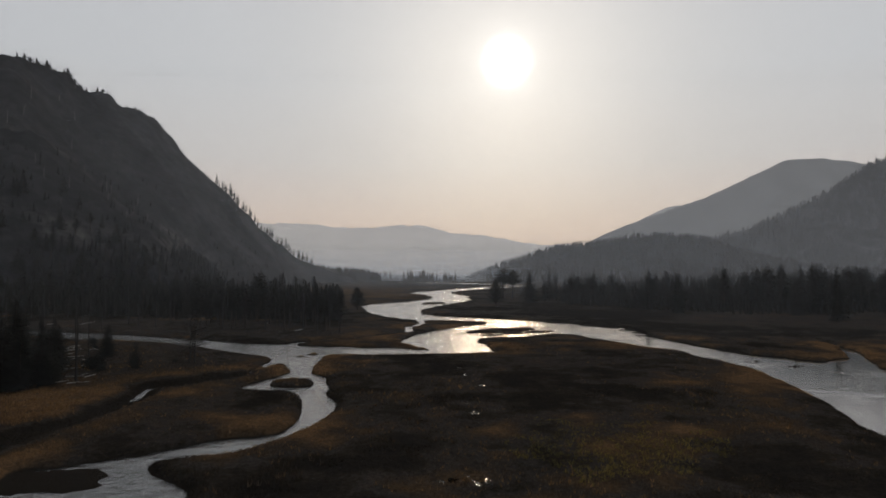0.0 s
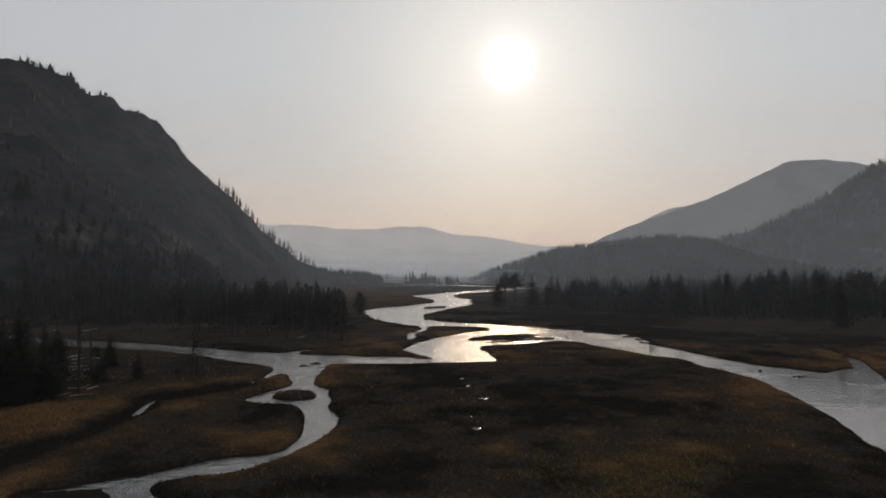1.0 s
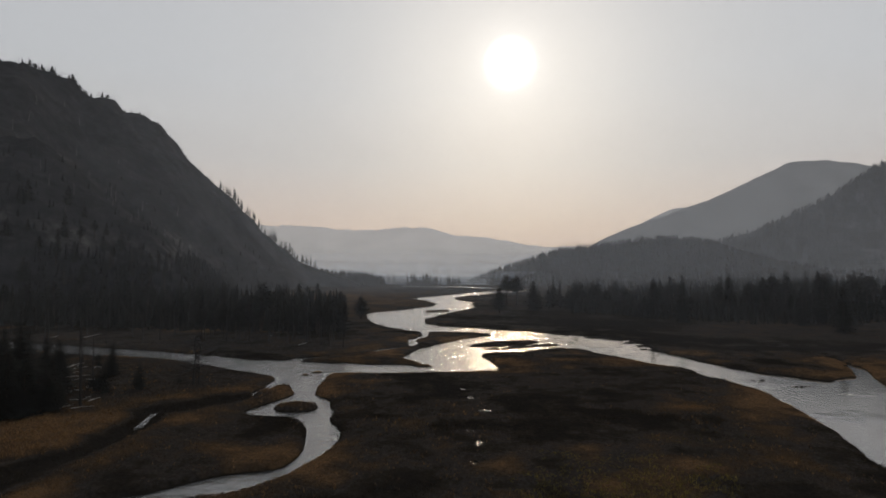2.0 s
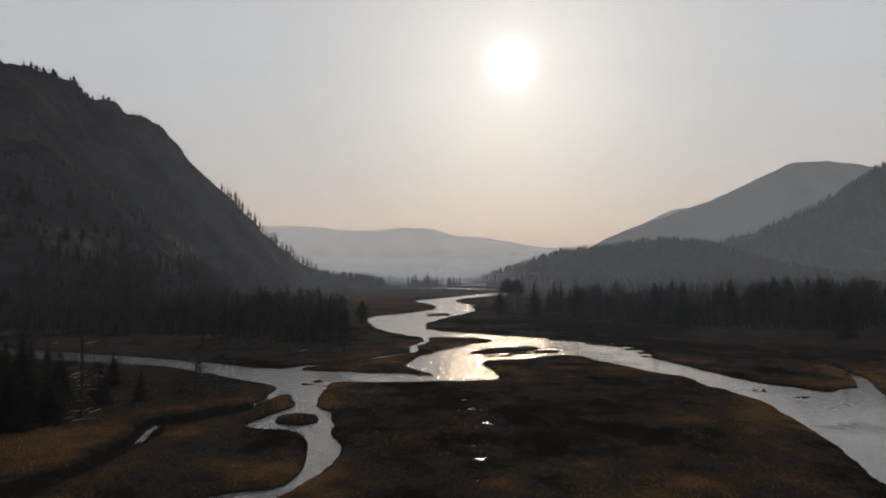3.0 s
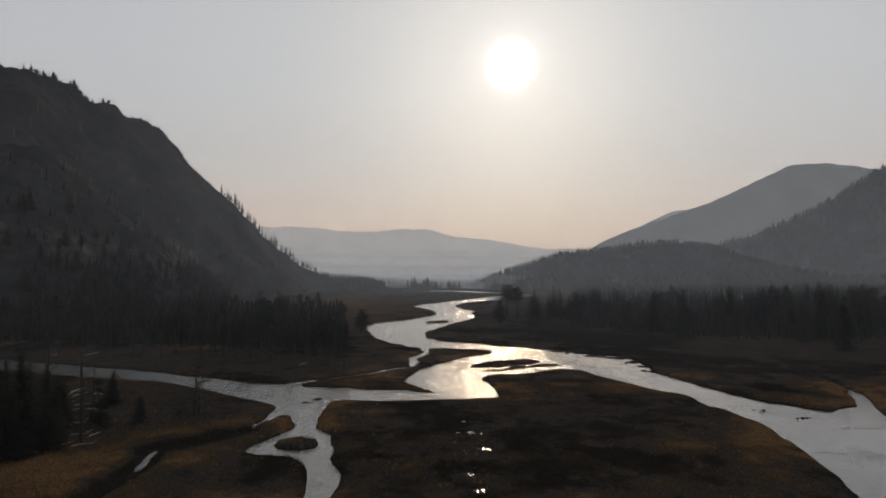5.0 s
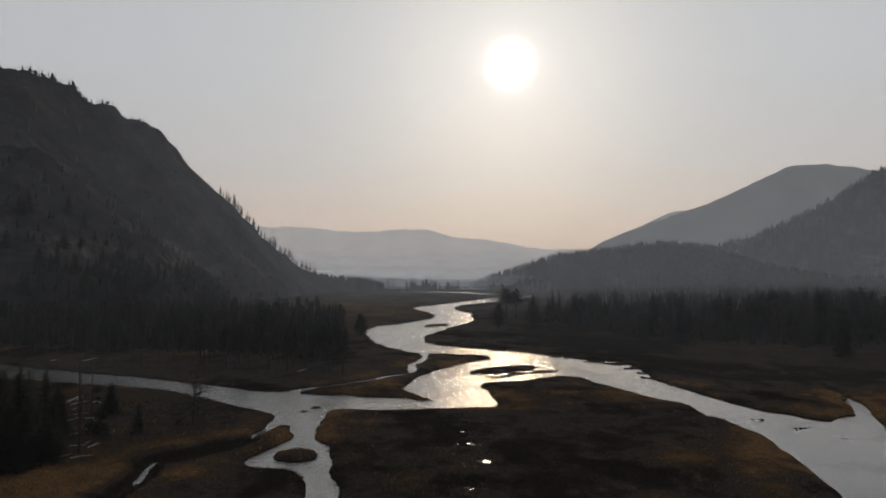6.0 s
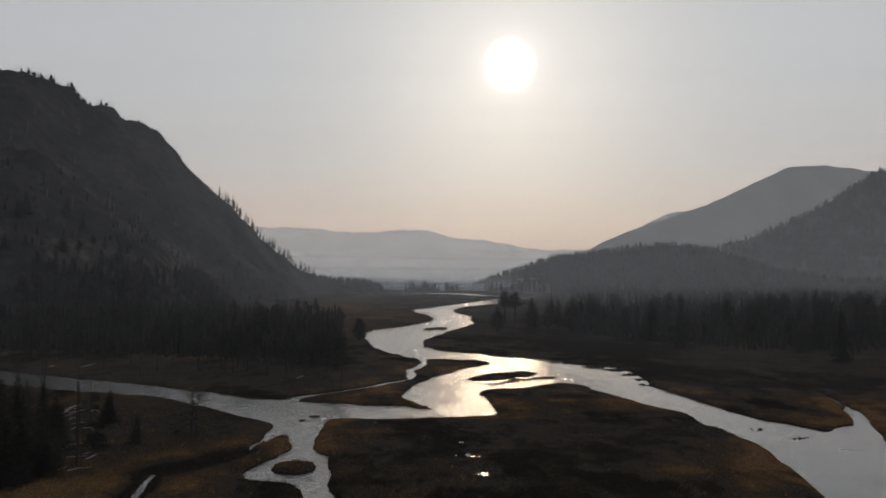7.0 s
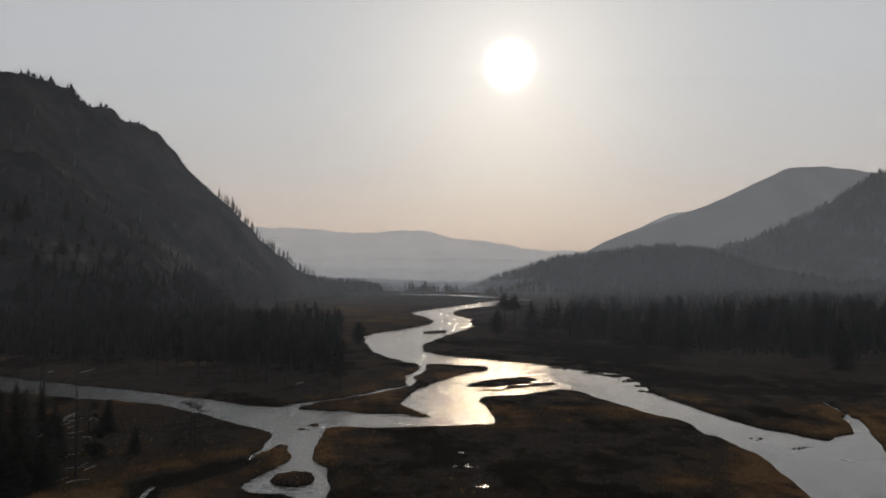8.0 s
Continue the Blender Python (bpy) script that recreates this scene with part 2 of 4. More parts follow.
def fbm(x, y, size, octaves=4, seed=0):
    total, amp, s = np.zeros_like(x, dtype=float), 1.0, 1.0 / size
    for k in range(octaves):
        total += amp * value_noise(x * s + 17.3 * k, y * s - 9.1 * k, seed + k)
        amp, s = amp * 0.5, s * 2.03
    return total


def curve(points, per=4):
    """A smooth curve through plan points."""
    p = np.array(points, float)
    q = np.vstack([2 * p[0] - p[1], p, 2 * p[-1] - p[-2]])
    out = []
    for i in range(1, len(q) - 2):
        t = np.linspace(0, 1, per, endpoint=False)[:, None]
        a, b, c, d = q[i - 1], q[i], q[i + 1], q[i + 2]
        out.append(0.5 * (2 * b + (c - a) * t + (2 * a - 5 * b + 4 * c - d) * t**2 + (3 * b - a - 3 * c + d) * t**3))
    return np.vstack(out + [p[-1:]])


# banks of the river and its arms, plan metres
# from (48, 315) to (93, 208) it follows the edge of the bright water
NORTH_BANK = [(155.1, 1117.5), (107.7, 978.1), (59.3, 882.8), (19.1, 791.6), (9.2, 721.2), (16.1, 664.6), (27.0, 624.7), (22.6, 587.4),
              (24.6, 531.6), (4.7, 469.6), (-7.8, 424.5), (-14.6, 390.7), (-14.5, 370.4), (-4.7, 350.5), (9.9, 339.9), (22.3, 331.9),
              (34.1, 324.3), (48.0, 315.3), (61.6, 308.7), (70.4, 296.8), (76.2, 295.5), (84.1, 291.0), (85.3, 277.1), (85.3, 257.8),
              (84.6, 242.1), (87.6, 226.5), (92.9, 207.9), (98.2, 193.6), (105.5, 184.4), (112.5, 177.9), (120.6, 183.8), (126, 183.5),
              (124.5, 172.5), (122.0, 161.7), (150, 135), (185, 95)]
SOUTH_BANK = [(120, 50), (80, 78), (70.4, 96.7), (73.2, 109.8), (78.2, 129.5), (83.2, 158.0), (82.6, 167.2), (80.0, 180.8), (78.1, 184.3),
              (78.2, 199.8), (70.3, 209.8), (60.1, 231.8), (50.7, 249.9), (32.8, 240.5), (16.4, 233.7), (12.5, 224.2), (14.9, 212.4),
              (15.9, 194.7), (9.8, 191.8), (-15.2, 187.1), (-34.3, 185.1), (-36.3, 178.0)]
SIDE_EAST = [(-35.5, 163.4), (-33.9, 152.7), (-29.6, 147.3), (-26.2, 137.3), (-24.6, 126.9), (-20.7, 118.5), (-20.7, 108.5), (-22.8, 100.1),
             (-26.0, 92.1), (-30.6, 85.9), (-35.6, 84.6), (-39.1, 81.4), (-37.5, 78.2), (-33.6, 75.2), (-29.4, 70.4), (-28, 60)]
SIDE_WEST = [(-44, 56), (-52.1, 70), (-54.6, 78.3), (-50.4, 79.7), (-45.3, 83.7), (-39.8, 88.4), (-33.4, 93.4), (-26.5, 96.7), (-25.8, 109.7), (-28.1, 118.8),
             (-33.1, 128.4), (-41.3, 131.1), (-45.4, 134.2), (-42.3, 142.4), (-39.9, 150.9), (-42.7, 163.2), (-45.5, 166.0), (-48.3, 157.5),
             (-50.0, 154.8), (-50.0, 167.8), (-50.0, 173.1), (-53.6, 179.7), (-69.4, 190.2), (-87.9, 203.6), (-106.7, 214.0), (-121.5, 218.5),
             (-149.5, 224.5), (-190, 238), (-260, 262)]
WEST_ARM = [(-262, 286), (-196.2, 261.8), (-163.6, 250.3), (-133.8, 239.8), (-105.5, 228.1), (-87.4, 221.0), (-69.9, 212.5), (-61.2, 210.3), (-54.2, 212.4)]
ISLAND = [(-53.6, 209.8), (-44.6, 206.8), (-16.9, 202.4), (-6.4, 202.1), (-9.5, 206.9), (-15.9, 220.0), (-11.3, 244.7), (2.9, 274.7),
          (19.4, 296.7), (17.8, 309.3), (3.2, 314.0), (-14.7, 314.6)]
NW_BANK = [(-22.7, 322.1), (-35.1, 338.6), (-46.9, 367.6), (-58.9, 423.1), (-58.7, 458.5), (-42.0, 492.3), (-18.1, 549.8), (-15.5, 611.1),
           (-37.5, 693.5), (-38.4, 734.8), (-4.5, 826.8), (35.7, 927.1), (93.1, 1079.0), (164.4, 1184.3)]
SHORE = np.vstack([curve(c) for c in (NORTH_BANK, SOUTH_BANK, SIDE_EAST, SIDE_WEST, WEST_ARM, ISLAND, NW_BANK)])


def under_banks(pts):
    """The points mark the upper rim of the banks: where the land lies on the near side, the waterline is set back under the rim."""
    way = np.roll(pts, -1, 0) - np.roll(pts, 1, 0)
    area = np.sum(pts[:, 0] * np.roll(pts[:, 1], -1) - np.roll(pts[:, 0], -1) * pts[:, 1])
    land = np.stack([way[:, 1], -way[:, 0]], 1) * np.sign(area)
    land /= np.linalg.norm(land, axis=1)[:, None] + 1e-9
    far = np.linalg.norm(pts, axis=1)
    near_side = np.clip(-(land * pts).sum(1) / far, 0, 1)
    back = np.clip(0.026 * far - 0.8, 0, 6) * np.clip((700 - far) / 300, 0, 1)
    return pts * (1 - near_side * back / far)[:, None]


SHORE = under_banks(SHORE)
# narrow waters: plan points and half widths
THREADS = [
    ([(-16.1, 316), (-11.7, 300), (-16.4, 270.5), (-14.6, 253.0), (-24.8, 241.5)], 2.2),
    ([(-14.6, 252.0), (-24.8, 239.5), (-36.6, 227.9), (-50.8, 214.3), (-56, 208)], 2.4),
    ([(124, 178), (127, 184), (132.1, 193.0), (137, 205)], 2.4),
    ([(132.1, 193.0), (139.9, 212.7), (144.7, 229.6), (144.0, 238.8), (140.9, 251.2), (138.3, 266.3), (134.5, 268.8)], 0.7),
    ([(141, 250), (138.3, 266.3), (134.5, 268.8)], 1.3),
    ([(-49.4, 147.5), (-54.1, 140), (-60.7, 133.1), (-64.4, 130), (-61.6, 121.6), (-62.2, 104.8), (-64.3, 95.3), (-66.0, 84), (-64, 70)], 0.12),
    ([(-64.2, 131.5), (-62.6, 126), (-61.7, 120)], 0.55),
    ([(-81.7, 1357), (13.1, 1348), (85.0, 1266), (155, 1140)], 20),
]
PUDDLES = [(4.8, 146.0, 1.2), (8.1, 133.7, 0.9), (6.8, 129, 0.45), (4.4, 117.1, 0.8), (4.9, 121, 0.5), (-1.6, 75.2, 0.9), (0.6, 73.6, 1.0), (3.0, 73.6, 1.0), (1.3, 83.3, 0.4), (3.6, 157.3, 0.6), (-2.5, 112, 0.35), (5.2, 108, 0.6), (4.1, 98, 0.5)]
# small islands, and slivers imitating the forest's ragged reflection: centre, half length, half width, turn
ISLETS_AND_REFLECTIONS = [(-34.8, 138.0, 5.0, 4.6, 20), (25, 262.5, 19, 6.0, 34), (28, 251, 7, 1.6, 30), (-8.7, 482, 13, 6, 50), (-8.0, 199.5, 4, 0.8, -8), (-45.5, 149.5, 1, 1, 0),
          # slivers off the north bank: dark streaks of tree reflection built as land
          (62, 301, 7, 0.9, -20), (70, 290, 6, 0.8, 5), (79, 284, 8, 1.0, -8), (82, 270, 6, 0.8, 4), (84, 258, 5, 0.7, 0), (85, 246, 6, 0.8, -6), (88, 232, 5, 0.6, 8),
          (54, 306, 5, 0.7, -12), (-40, 186, 3, 0.5, 10), (-43, 181, 2.5, 0.4, -15), (40, 258, 9, 1.4, 24), (20, 245, 6, 0.8, 20), (99, 168, 4, 0.35, 15), (92, 178, 3, 0.3, -5)]


# low dark flats barely above the water: centre, half length, half width
LOW_FLATS = [(-49.5, 75.5, 7.5, 4.0), (-38, 66, 6, 3)]
PUDDLE_LEVEL = 0.85


def to_segments(x, y, pts):
    """Distance to a chain of plan points."""
    best = np.full(x.shape, 1e9)
    for (ax, ay), (bx, by) in zip(pts[:-1], pts[1:]):
        dx, dy = bx - ax, by - ay
        t = np.clip(((x - ax) * dx + (y - ay) * dy) / (dx * dx + dy * dy + 1e-9), 0, 1)
        np.minimum(best, (x - ax - t * dx) ** 2 + (y - ay - t * dy) ** 2, out=best)
    return np.sqrt(best)


CREEK = curve(next(chain for chain, w in THREADS if w == 0.12))


def shore_distance(x, y):
    """Metres from the waterline: positive on land, negative in the water."""
    wx = x + 1.4 * fbm(x, y, 7, 3, 11) * np.clip(y / 150, 0.6, 3)
    wy = y + 1.4 * fbm(x, y, 7, 3, 23) * np.clip(y / 150, 0.6, 3)
    pts = np.vstack([SHORE, SHORE[:1]])
    inside = np.zeros(x.shape, bool)
    for (ax, ay), (bx, by) in zip(pts[:-1], pts[1:]):
        if ay != by:
            inside ^= ((ay > wy) != (by > wy)) & (wx < (bx - ax) * (wy - ay) / (by - ay) + ax)
    d = to_segments(wx, wy, pts)
    sd = np.where(inside, -d, d)
    for cx, cy, a, b, turn in ISLETS_AND_REFLECTIONS:
        c, s = math.cos(radians(turn)), math.sin(radians(turn))
        u, v = (wx - cx) * c + (wy - cy) * s, -(wx - cx) * s + (wy - cy) * c
        sd = np.maximum(sd, (1 - np.sqrt((u / a) ** 2 + (v / b) ** 2)) * min(a, b))
    for chain, w in THREADS:
        sd = np.minimum(sd, to_segments(wx, wy, curve(chain)) - w * (1 + 0.8 * fbm(wx, wy, 12, 2, 5)))
    return sd


def land_height(x, y):
    near = (np.abs(x) < 330) & (y > 40) & (y < 1450)
    sd = np.full(x.shape, 60.0)
    sd[near] = shore_distance(x[near], y[near])
    bank = np.where(sd < 0, np.maximum(-0.9, sd * 0.5), 0.10 + 0.85 * (1 - np.exp(-np.maximum(sd, 0) / 0.6)))
    on = np.clip(sd / 6, 0, 1)
    bumps = 0.55 * fbm(x, y, 14, 4, 3) + 0.22 * fbm(x, y, 2.2, 2, 31)
    low = np.clip(1 - (y - 650) / 500, 0.12, 1)
    bank = np.where(bank > 0, bank * low, bank)
    bumps = bumps * low
    far = np.clip((np.hypot(x, y) - 1500) / 2500, 0, 1)
    rise = np.clip((np.abs(x - 20) - 130) / 400, 0, 1) ** 1.5 * 12
    rise = np.where(x < 0, rise * np.clip((y + 0.34 * x - 190) / 60, 0, 1), rise)
    z = bank + on * (bumps + 0.25 * low) * (bank > 0) + on * rise + far * 3.0
    for cx, cy, ra, rb in LOW_FLATS:
        d = np.sqrt(((x - cx) / ra) ** 2 + ((y - cy) / rb) ** 2) + 0.7 * fbm(x, y, 4, 3, 161)
        z = np.where((sd < 0) & (d < 1), np.maximum(z, np.minimum(0.05, (1 - d) * 0.25)), z)
    side = (x > -86) & (x < -40) & (y > 60) & (y < 158) & (sd > 0)
    creek = to_segments(x[side], y[side], CREEK)
    z[side] = 0.12 + (z[side] - 0.12) * (1 - 0.93 * np.exp(-((creek / 2.9) ** 4)))
    for cx, cy, r in PUDDLES:
        hit = np.hypot(x - cx, y - cy) < 5 * r + 4
        if hit.any():
            px, py = x[hit], y[hit]
            d = np.hypot((px - cx) / 1.5, py - cy) - r * (1 + 3.0 * fbm(px, py, 1.1, 3, 9))
            blend = np.clip(1 - (d - 0.3) / (1.2 * r + 1.2), 0, 1) ** 2
            z[hit] = z[hit] * (1 - blend) + (PUDDLE_LEVEL + np.clip(0.14 * d, -0.3, 0.3) + 0.11 * fbm(x[hit], y[hit], 1.5, 2, 171) + 0.02) * blend
    return z, sd


def patch_of(x, y, cx, cy, rx, ry):
    return np.exp(-(((x - cx) / rx) ** 2) - ((y - cy) / ry) ** 2)


def land_cover(x, y, sd):
    """What grows where: 0 black-green bog, 0.5 grey trampled flats, 1 ochre sedge. Some shade is painted in as low
    values.
    """
    calm = np.clip((480 - y) / 180, 0.35, 1)
    c = 0.25 + (1.10 * fbm(x, y, 34, 4, 141) + 0.65 * fbm(x, y, 8, 3, 151)) * calm
    near = (np.abs(x) < 130) & (y < 220)
    creek = np.full(x.shape, 99.0)
    creek[near] = to_segments(x[near], y[near], CREEK)
    # along the creek: ochre rims, then wet mud and painted trench shade
    c = c + 0.5 * np.exp(-((creek - 8) / 5.5) ** 2) - 1.1 * np.exp(-((creek / 4.2) ** 2))
    c = c + 0.14 * np.exp(-(((sd - 2.5) / 2.5) ** 2)) * (y < 330)
    c = c + 0.6 * patch_of(x, y, -34.8, 138, 6, 5) + 0.05 * patch_of(x, y, -48, 112, 14, 16) - 0.22 * patch_of(x, y, -34, 106, 12, 22)
    c = c + 0.35 * patch_of(x, y, 128, 215, 10, 24) + 0.10 * patch_of(x, y, 40, 232, 22, 12) + 0.25 * patch_of(x, y, 0, 100, 5, 26) + 0.12 * patch_of(x, y, 62, 165, 16, 20)
    c = c + 0.45 * patch_of(x, y, -110, 700, 130, 330) + 0.10 * patch_of(x, y, -30, 245, 40, 40) + 0.10 * patch_of(x, y, -75, 240, 40, 20)
    # the dip at (95, 345) paints the trees' shade before the east forest
    c = c - 0.5 * patch_of(x, y, 95, 345, 75, 42) - 0.05 * patch_of(x, y, 30, 130, 30, 40) + 0.12 * patch_of(x, y, 200, 240, 60, 70)
    c = c + 0.9 * patch_of(x, y, -80, 114, 26, 14) + 0.3 * patch_of(x, y, -96, 158, 9, 14) + 0.3 * patch_of(x, y, 8, 90, 4, 9) - 0.2 * patch_of(x, y, 45, 122, 40, 10)
    grey = np.clip(1.8 * patch_of(x, y, 34, 171, 32, 8) + 1.5 * patch_of(x, y, 36, 138, 8, 4) + 2.0 * patch_of(x, y, -80, 178, 27, 27) + 1.8 * patch_of(x, y, -140, 262, 80, 26) + 1.2 * patch_of(x, y, -62, 240, 26, 14) + 1.3 * patch_of(x, y, -52, 112, 7, 9), 0, 1)
    c = c * (1 - grey) + (0.38 + 0.3 * fbm(x, y, 9, 3, 163)) * grey
    flat = np.clip(2.2 * patch_of(x, y, 215, 325, 85, 55), 0, 1)
    c = c * (1 - flat) + (0.42 + 0.25 * fbm(x, y, 12, 3, 161)) * flat
    # the painted creek dark goes over the patches too
    return np.clip(c * (1 - np.exp(-((creek / 2.7) ** 4))), 0, 1)


def add_cover(me, values):
    a = me.attributes.new("cover", "FLOAT", "POINT")
    a.data.foreach_set("value", np.ascontiguousarray(values, dtype=np.float32))


def crest_height(x, y, crest, kx, ky, per=6):
    """Height of a range that falls off from its crest line."""
    out = np.full(x.shape, -1e9)
    for cx, cy, cz in curve(crest, per):
        np.maximum(out, cz - np.sqrt((kx * (x - cx)) ** 2 + (ky * (y - cy)) ** 2 + 4), out=out)
    return out


WEST_CREST = [(-900, 560, 330), (-720, 650, 315), (-583, 746, 306), (-574, 784, 307), (-561, 823, 306), (-545, 862, 300), (-524, 900, 299), (-517, 912, 287),
              (-497, 942, 284), (-472, 977, 262), (-456, 996, 227), (-449, 1005, 231), (-436, 1019, 213), (-418, 1039, 165), (-403, 1054, 148), (-374, 1090, 127), (-354, 1115, 105),
              (-327, 1150, 79), (-295, 1185, 54), (-270, 1210, 40), (-240, 1245, 28), (-200, 1290, 10)]
WEST_SPUR = [(-700, 560, 260), (-452, 600, 178), (-389, 600, 132), (-320, 590, 78), (-262, 560, 36), (-225, 540, 8)]
LOW_SPUR = [(-420, 1380, 45), (-316, 1390, 26), (-262, 1400, 20), (-208, 1400, 15), (-150, 1400, 3)]
EAST_HILL = [(60, 1750, 4), (92, 1750, 16), (176, 1750, 50), (260, 1750, 76), (344, 1750, 99), (427, 1750, 111), (511, 1750, 122), (595, 1750, 135), (678, 1750, 138),
             (745, 1750, 132), (811, 1750, 108), (894, 1750, 86), (1010, 1750, 62), (1126, 1750, 44), (1300, 1750, 40)]
EAST_RIDGE = [(822, 2100, 83), (953, 2100, 140), (1075, 2100, 190), (1215, 2100, 244), (1316, 2100, 291), (1417, 2100, 351), (1555, 2100, 437), (1780, 2100, 530)]
EAST_MOUNTAIN = [(697, 3050, 161), (833, 3050, 227), (921, 3050, 263), (1038, 3050, 308), (1301, 3050, 406), (1477, 3050, 481), (1683, 3050, 580), (1771, 3050, 617), (1888, 3050, 630), (2062, 3050, 622), (2207, 3050, 611), (2527, 3050, 562)]
BACK_PEAK = [(1200, 4100, 330), (1395, 4100, 409), (1553, 4100, 485), (1710, 4100, 506), (1984, 4100, 539)]
FAR_RANGE = [(-1900, 4500, 385), (-1720, 4500, 391), (-1415, 4500, 398), (-1023, 4500, 391), (-848, 4500, 371), (-587, 4500, 368), (-318, 4500, 383), (-110, 4500, 366), (20, 4500, 333),
             (237, 4500, 308), (453, 4500, 279), (669, 4500, 250), (928, 4500, 239), (1229, 4500, 228), (1600, 4500, 220)]


EAST_MOUNTAIN = [(1.2 * x, 1.2 * y, 36 + 1.2 * (z - 36)) for x, y, z in EAST_MOUNTAIN]
BACK_PEAK = [(1.1 * x, 1.1 * y, 36 + 1.1 * (z - 36)) for x, y, z in BACK_PEAK]


def west_height(x, y):
    main, spur = crest_height(x, y, WEST_CREST, 1.18, 0.62), crest_height(x, y, WEST_SPUR, 0.9, 0.62)
    # the spur grows out of the slope in a soft saddle
    soft = np.clip(0.5 + (main - spur) / 110, 0, 1)
    h = main * soft + spur * (1 - soft) + 55 * soft * (1 - soft)
    h = np.maximum(h, crest_height(x, y, LOW_SPUR, 0.35, 0.3))
    ease = np.clip(h / 60, 0, 1)
    crag = np.clip((h - 120) / 80, 0, 1)
    gully = np.abs(fbm(x + 0.5 * y, 0.25 * (y - 0.5 * x), 42, 3, 43))
    return h + ease * (11 * fbm(x, y, 90, 4, 41) + 5 * fbm(x, y, 18, 3, 47) + 12 * gully - 3) + crag * (11 * np.abs(fbm(x, y, 30, 3, 49)) + 9 * np.abs(fbm(x, y, 13, 2, 53)) - 3)


def rubble_on(x, y, z):
    """Strips of pale rubble lying along the lower slope."""
    wob = 9 * fbm(x, y, 40, 3, 201)
    strip = to_segments(x, z + wob, [(-372, 74), (-330, 60), (-290, 47), (-236, 33)])
    upper = to_segments(x, z + wob, [(-520, 190), (-470, 168), (-430, 140)])
    f = np.exp(-((strip / 8) ** 2)) + 0.5 * np.exp(-((upper / 6) ** 2)) * (y < 760)
    return np.clip(f * (0.75 + 1.6 * fbm(x, y, 25, 3, 203)), 0, 1) * (y < 800)


def hill_height(x, y):
    h = crest_height(x, y, EAST_HILL, 0.5, 0.30)
    return h + np.clip(h / 60, 0, 1) * (10 * fbm(x, y, 120, 4, 51))


def sheet(name, xs, ys, height, material_, label, category, floor=-6.0, rubble=None):
    x, y = np.meshgrid(xs, ys)
    z = height(x, y)
    n, k = len(xs), len(ys)
    idx = np.arange(n * k).reshape(k, n)
    quads = np.stack([idx[:-1, :-1], idx[:-1, 1:], idx[1:, 1:], idx[1:, :-1]], -1).reshape(-1, 4)
    quads = quads[(z.ravel()[quads] > floor).any(1)]
    z = np.maximum(z, floor - 30)
    ob = mesh_of(name, np.stack([x, y, z], -1).reshape(-1, 3), quads, material_, label, category)
    if rubble:
        used = np.unique(quads)
        ob.data.attributes.new("rubble", "FLOAT", "POINT").data.foreach_set("value", rubble(x, y, z).ravel()[used].astype(np.float32))
    return ob


def mesh_of(name, verts, quads, material_, label="", category="", kind="structure", smooth=True):
    used = np.zeros(len(verts), bool)
    used[quads.ravel()] = True
    remap = np.cumsum(used) - 1
    me = bpy.data.meshes.new(name)
    me.from_pydata(verts[used].tolist(), [], remap[quads].tolist())
    me.materials.append(material_)
    if smooth:
        me.shade_smooth()
    ob = new(name, me)
    return tagged(ob, label, category, "", kind)


def build_ground():
    fine = np.radians(np.linspace(-43, 43, 800))
    coarse = np.radians(np.linspace(43, 317, 90)[1:-1])
    ang = np.concatenate([fine, coarse])
    rad = np.concatenate([[0.01, 10, 25, 40], np.geomspace(54, 1400, 600), np.geomspace(1400, 4900, 40)[1:]])
    a, r = np.meshgrid(ang, rad)
    x, y = r * np.sin(a), r * np.cos(a)
    z, sd = land_height(x, y)
    n, k = len(ang), len(rad)
    idx = np.arange(n * k).reshape(k, n)
    nxt = np.roll(idx, -1, 1)
    quads = np.stack([idx[:-1], nxt[:-1], nxt[1:], idx[1:]], -1).reshape(-1, 4)
    ground = mesh_of("ground", np.stack([x, y, z], -1).reshape(-1, 3), quads[:, ::-1], MEADOW, "boggy valley floor of brown autumn sedge cut by river channels", "ground")
    add_cover(ground.data, land_cover(x, y, sd).ravel())
    v = np.array([(-340, 45, 0), (340, 45, 0), (340, 1500, 0), (-340, 1500, 0)], float)
    mesh_of("water", v, np.array([[0, 1, 2, 3]]), WATER, "rippled river water mirroring the pale smoky sky", "river")


build_ground()
for cx, cy, r in PUDDLES:
    turn = np.linspace(0, 2 * math.pi, 24, endpoint=False)
    edge = [(cx + 3.0 * r * math.cos(a), cy + 2.0 * r * math.sin(a), PUDDLE_LEVEL) for a in turn]
    me = bpy.data.meshes.new("puddle")
    me.from_pydata(edge, [], [tuple(range(24))])
    me.materials.append(POOL)
    tagged(new("puddle", me), "still puddle between sedge tufts mirroring the sky", "puddle", "puddles on the meadow", "structure")
sheet("mountain", np.arange(-1100, -90, 6.0), np.arange(330, 1560, 6.0), west_height, SLOPE, "steep dark mountainside with burnt forest and crags", "mountain", rubble=rubble_on)
sheet("hill", np.arange(20, 1500, 10.0), np.arange(1250, 2300, 12.0), hill_height, FOREST_SLOPE, "low rounded hill covered with dark conifers", "hill")
sheet("mountain", np.arange(600, 2500, 16.0), np.arange(1650, 2500, 16.0), lambda x, y: crest_height(x, y, EAST_RIDGE, 0.75, 1.25) + 14 * fbm(x, y, 120, 4, 61), HAZED_SLOPE, "hazy forested ridge rising beyond the low hill", "mountain")
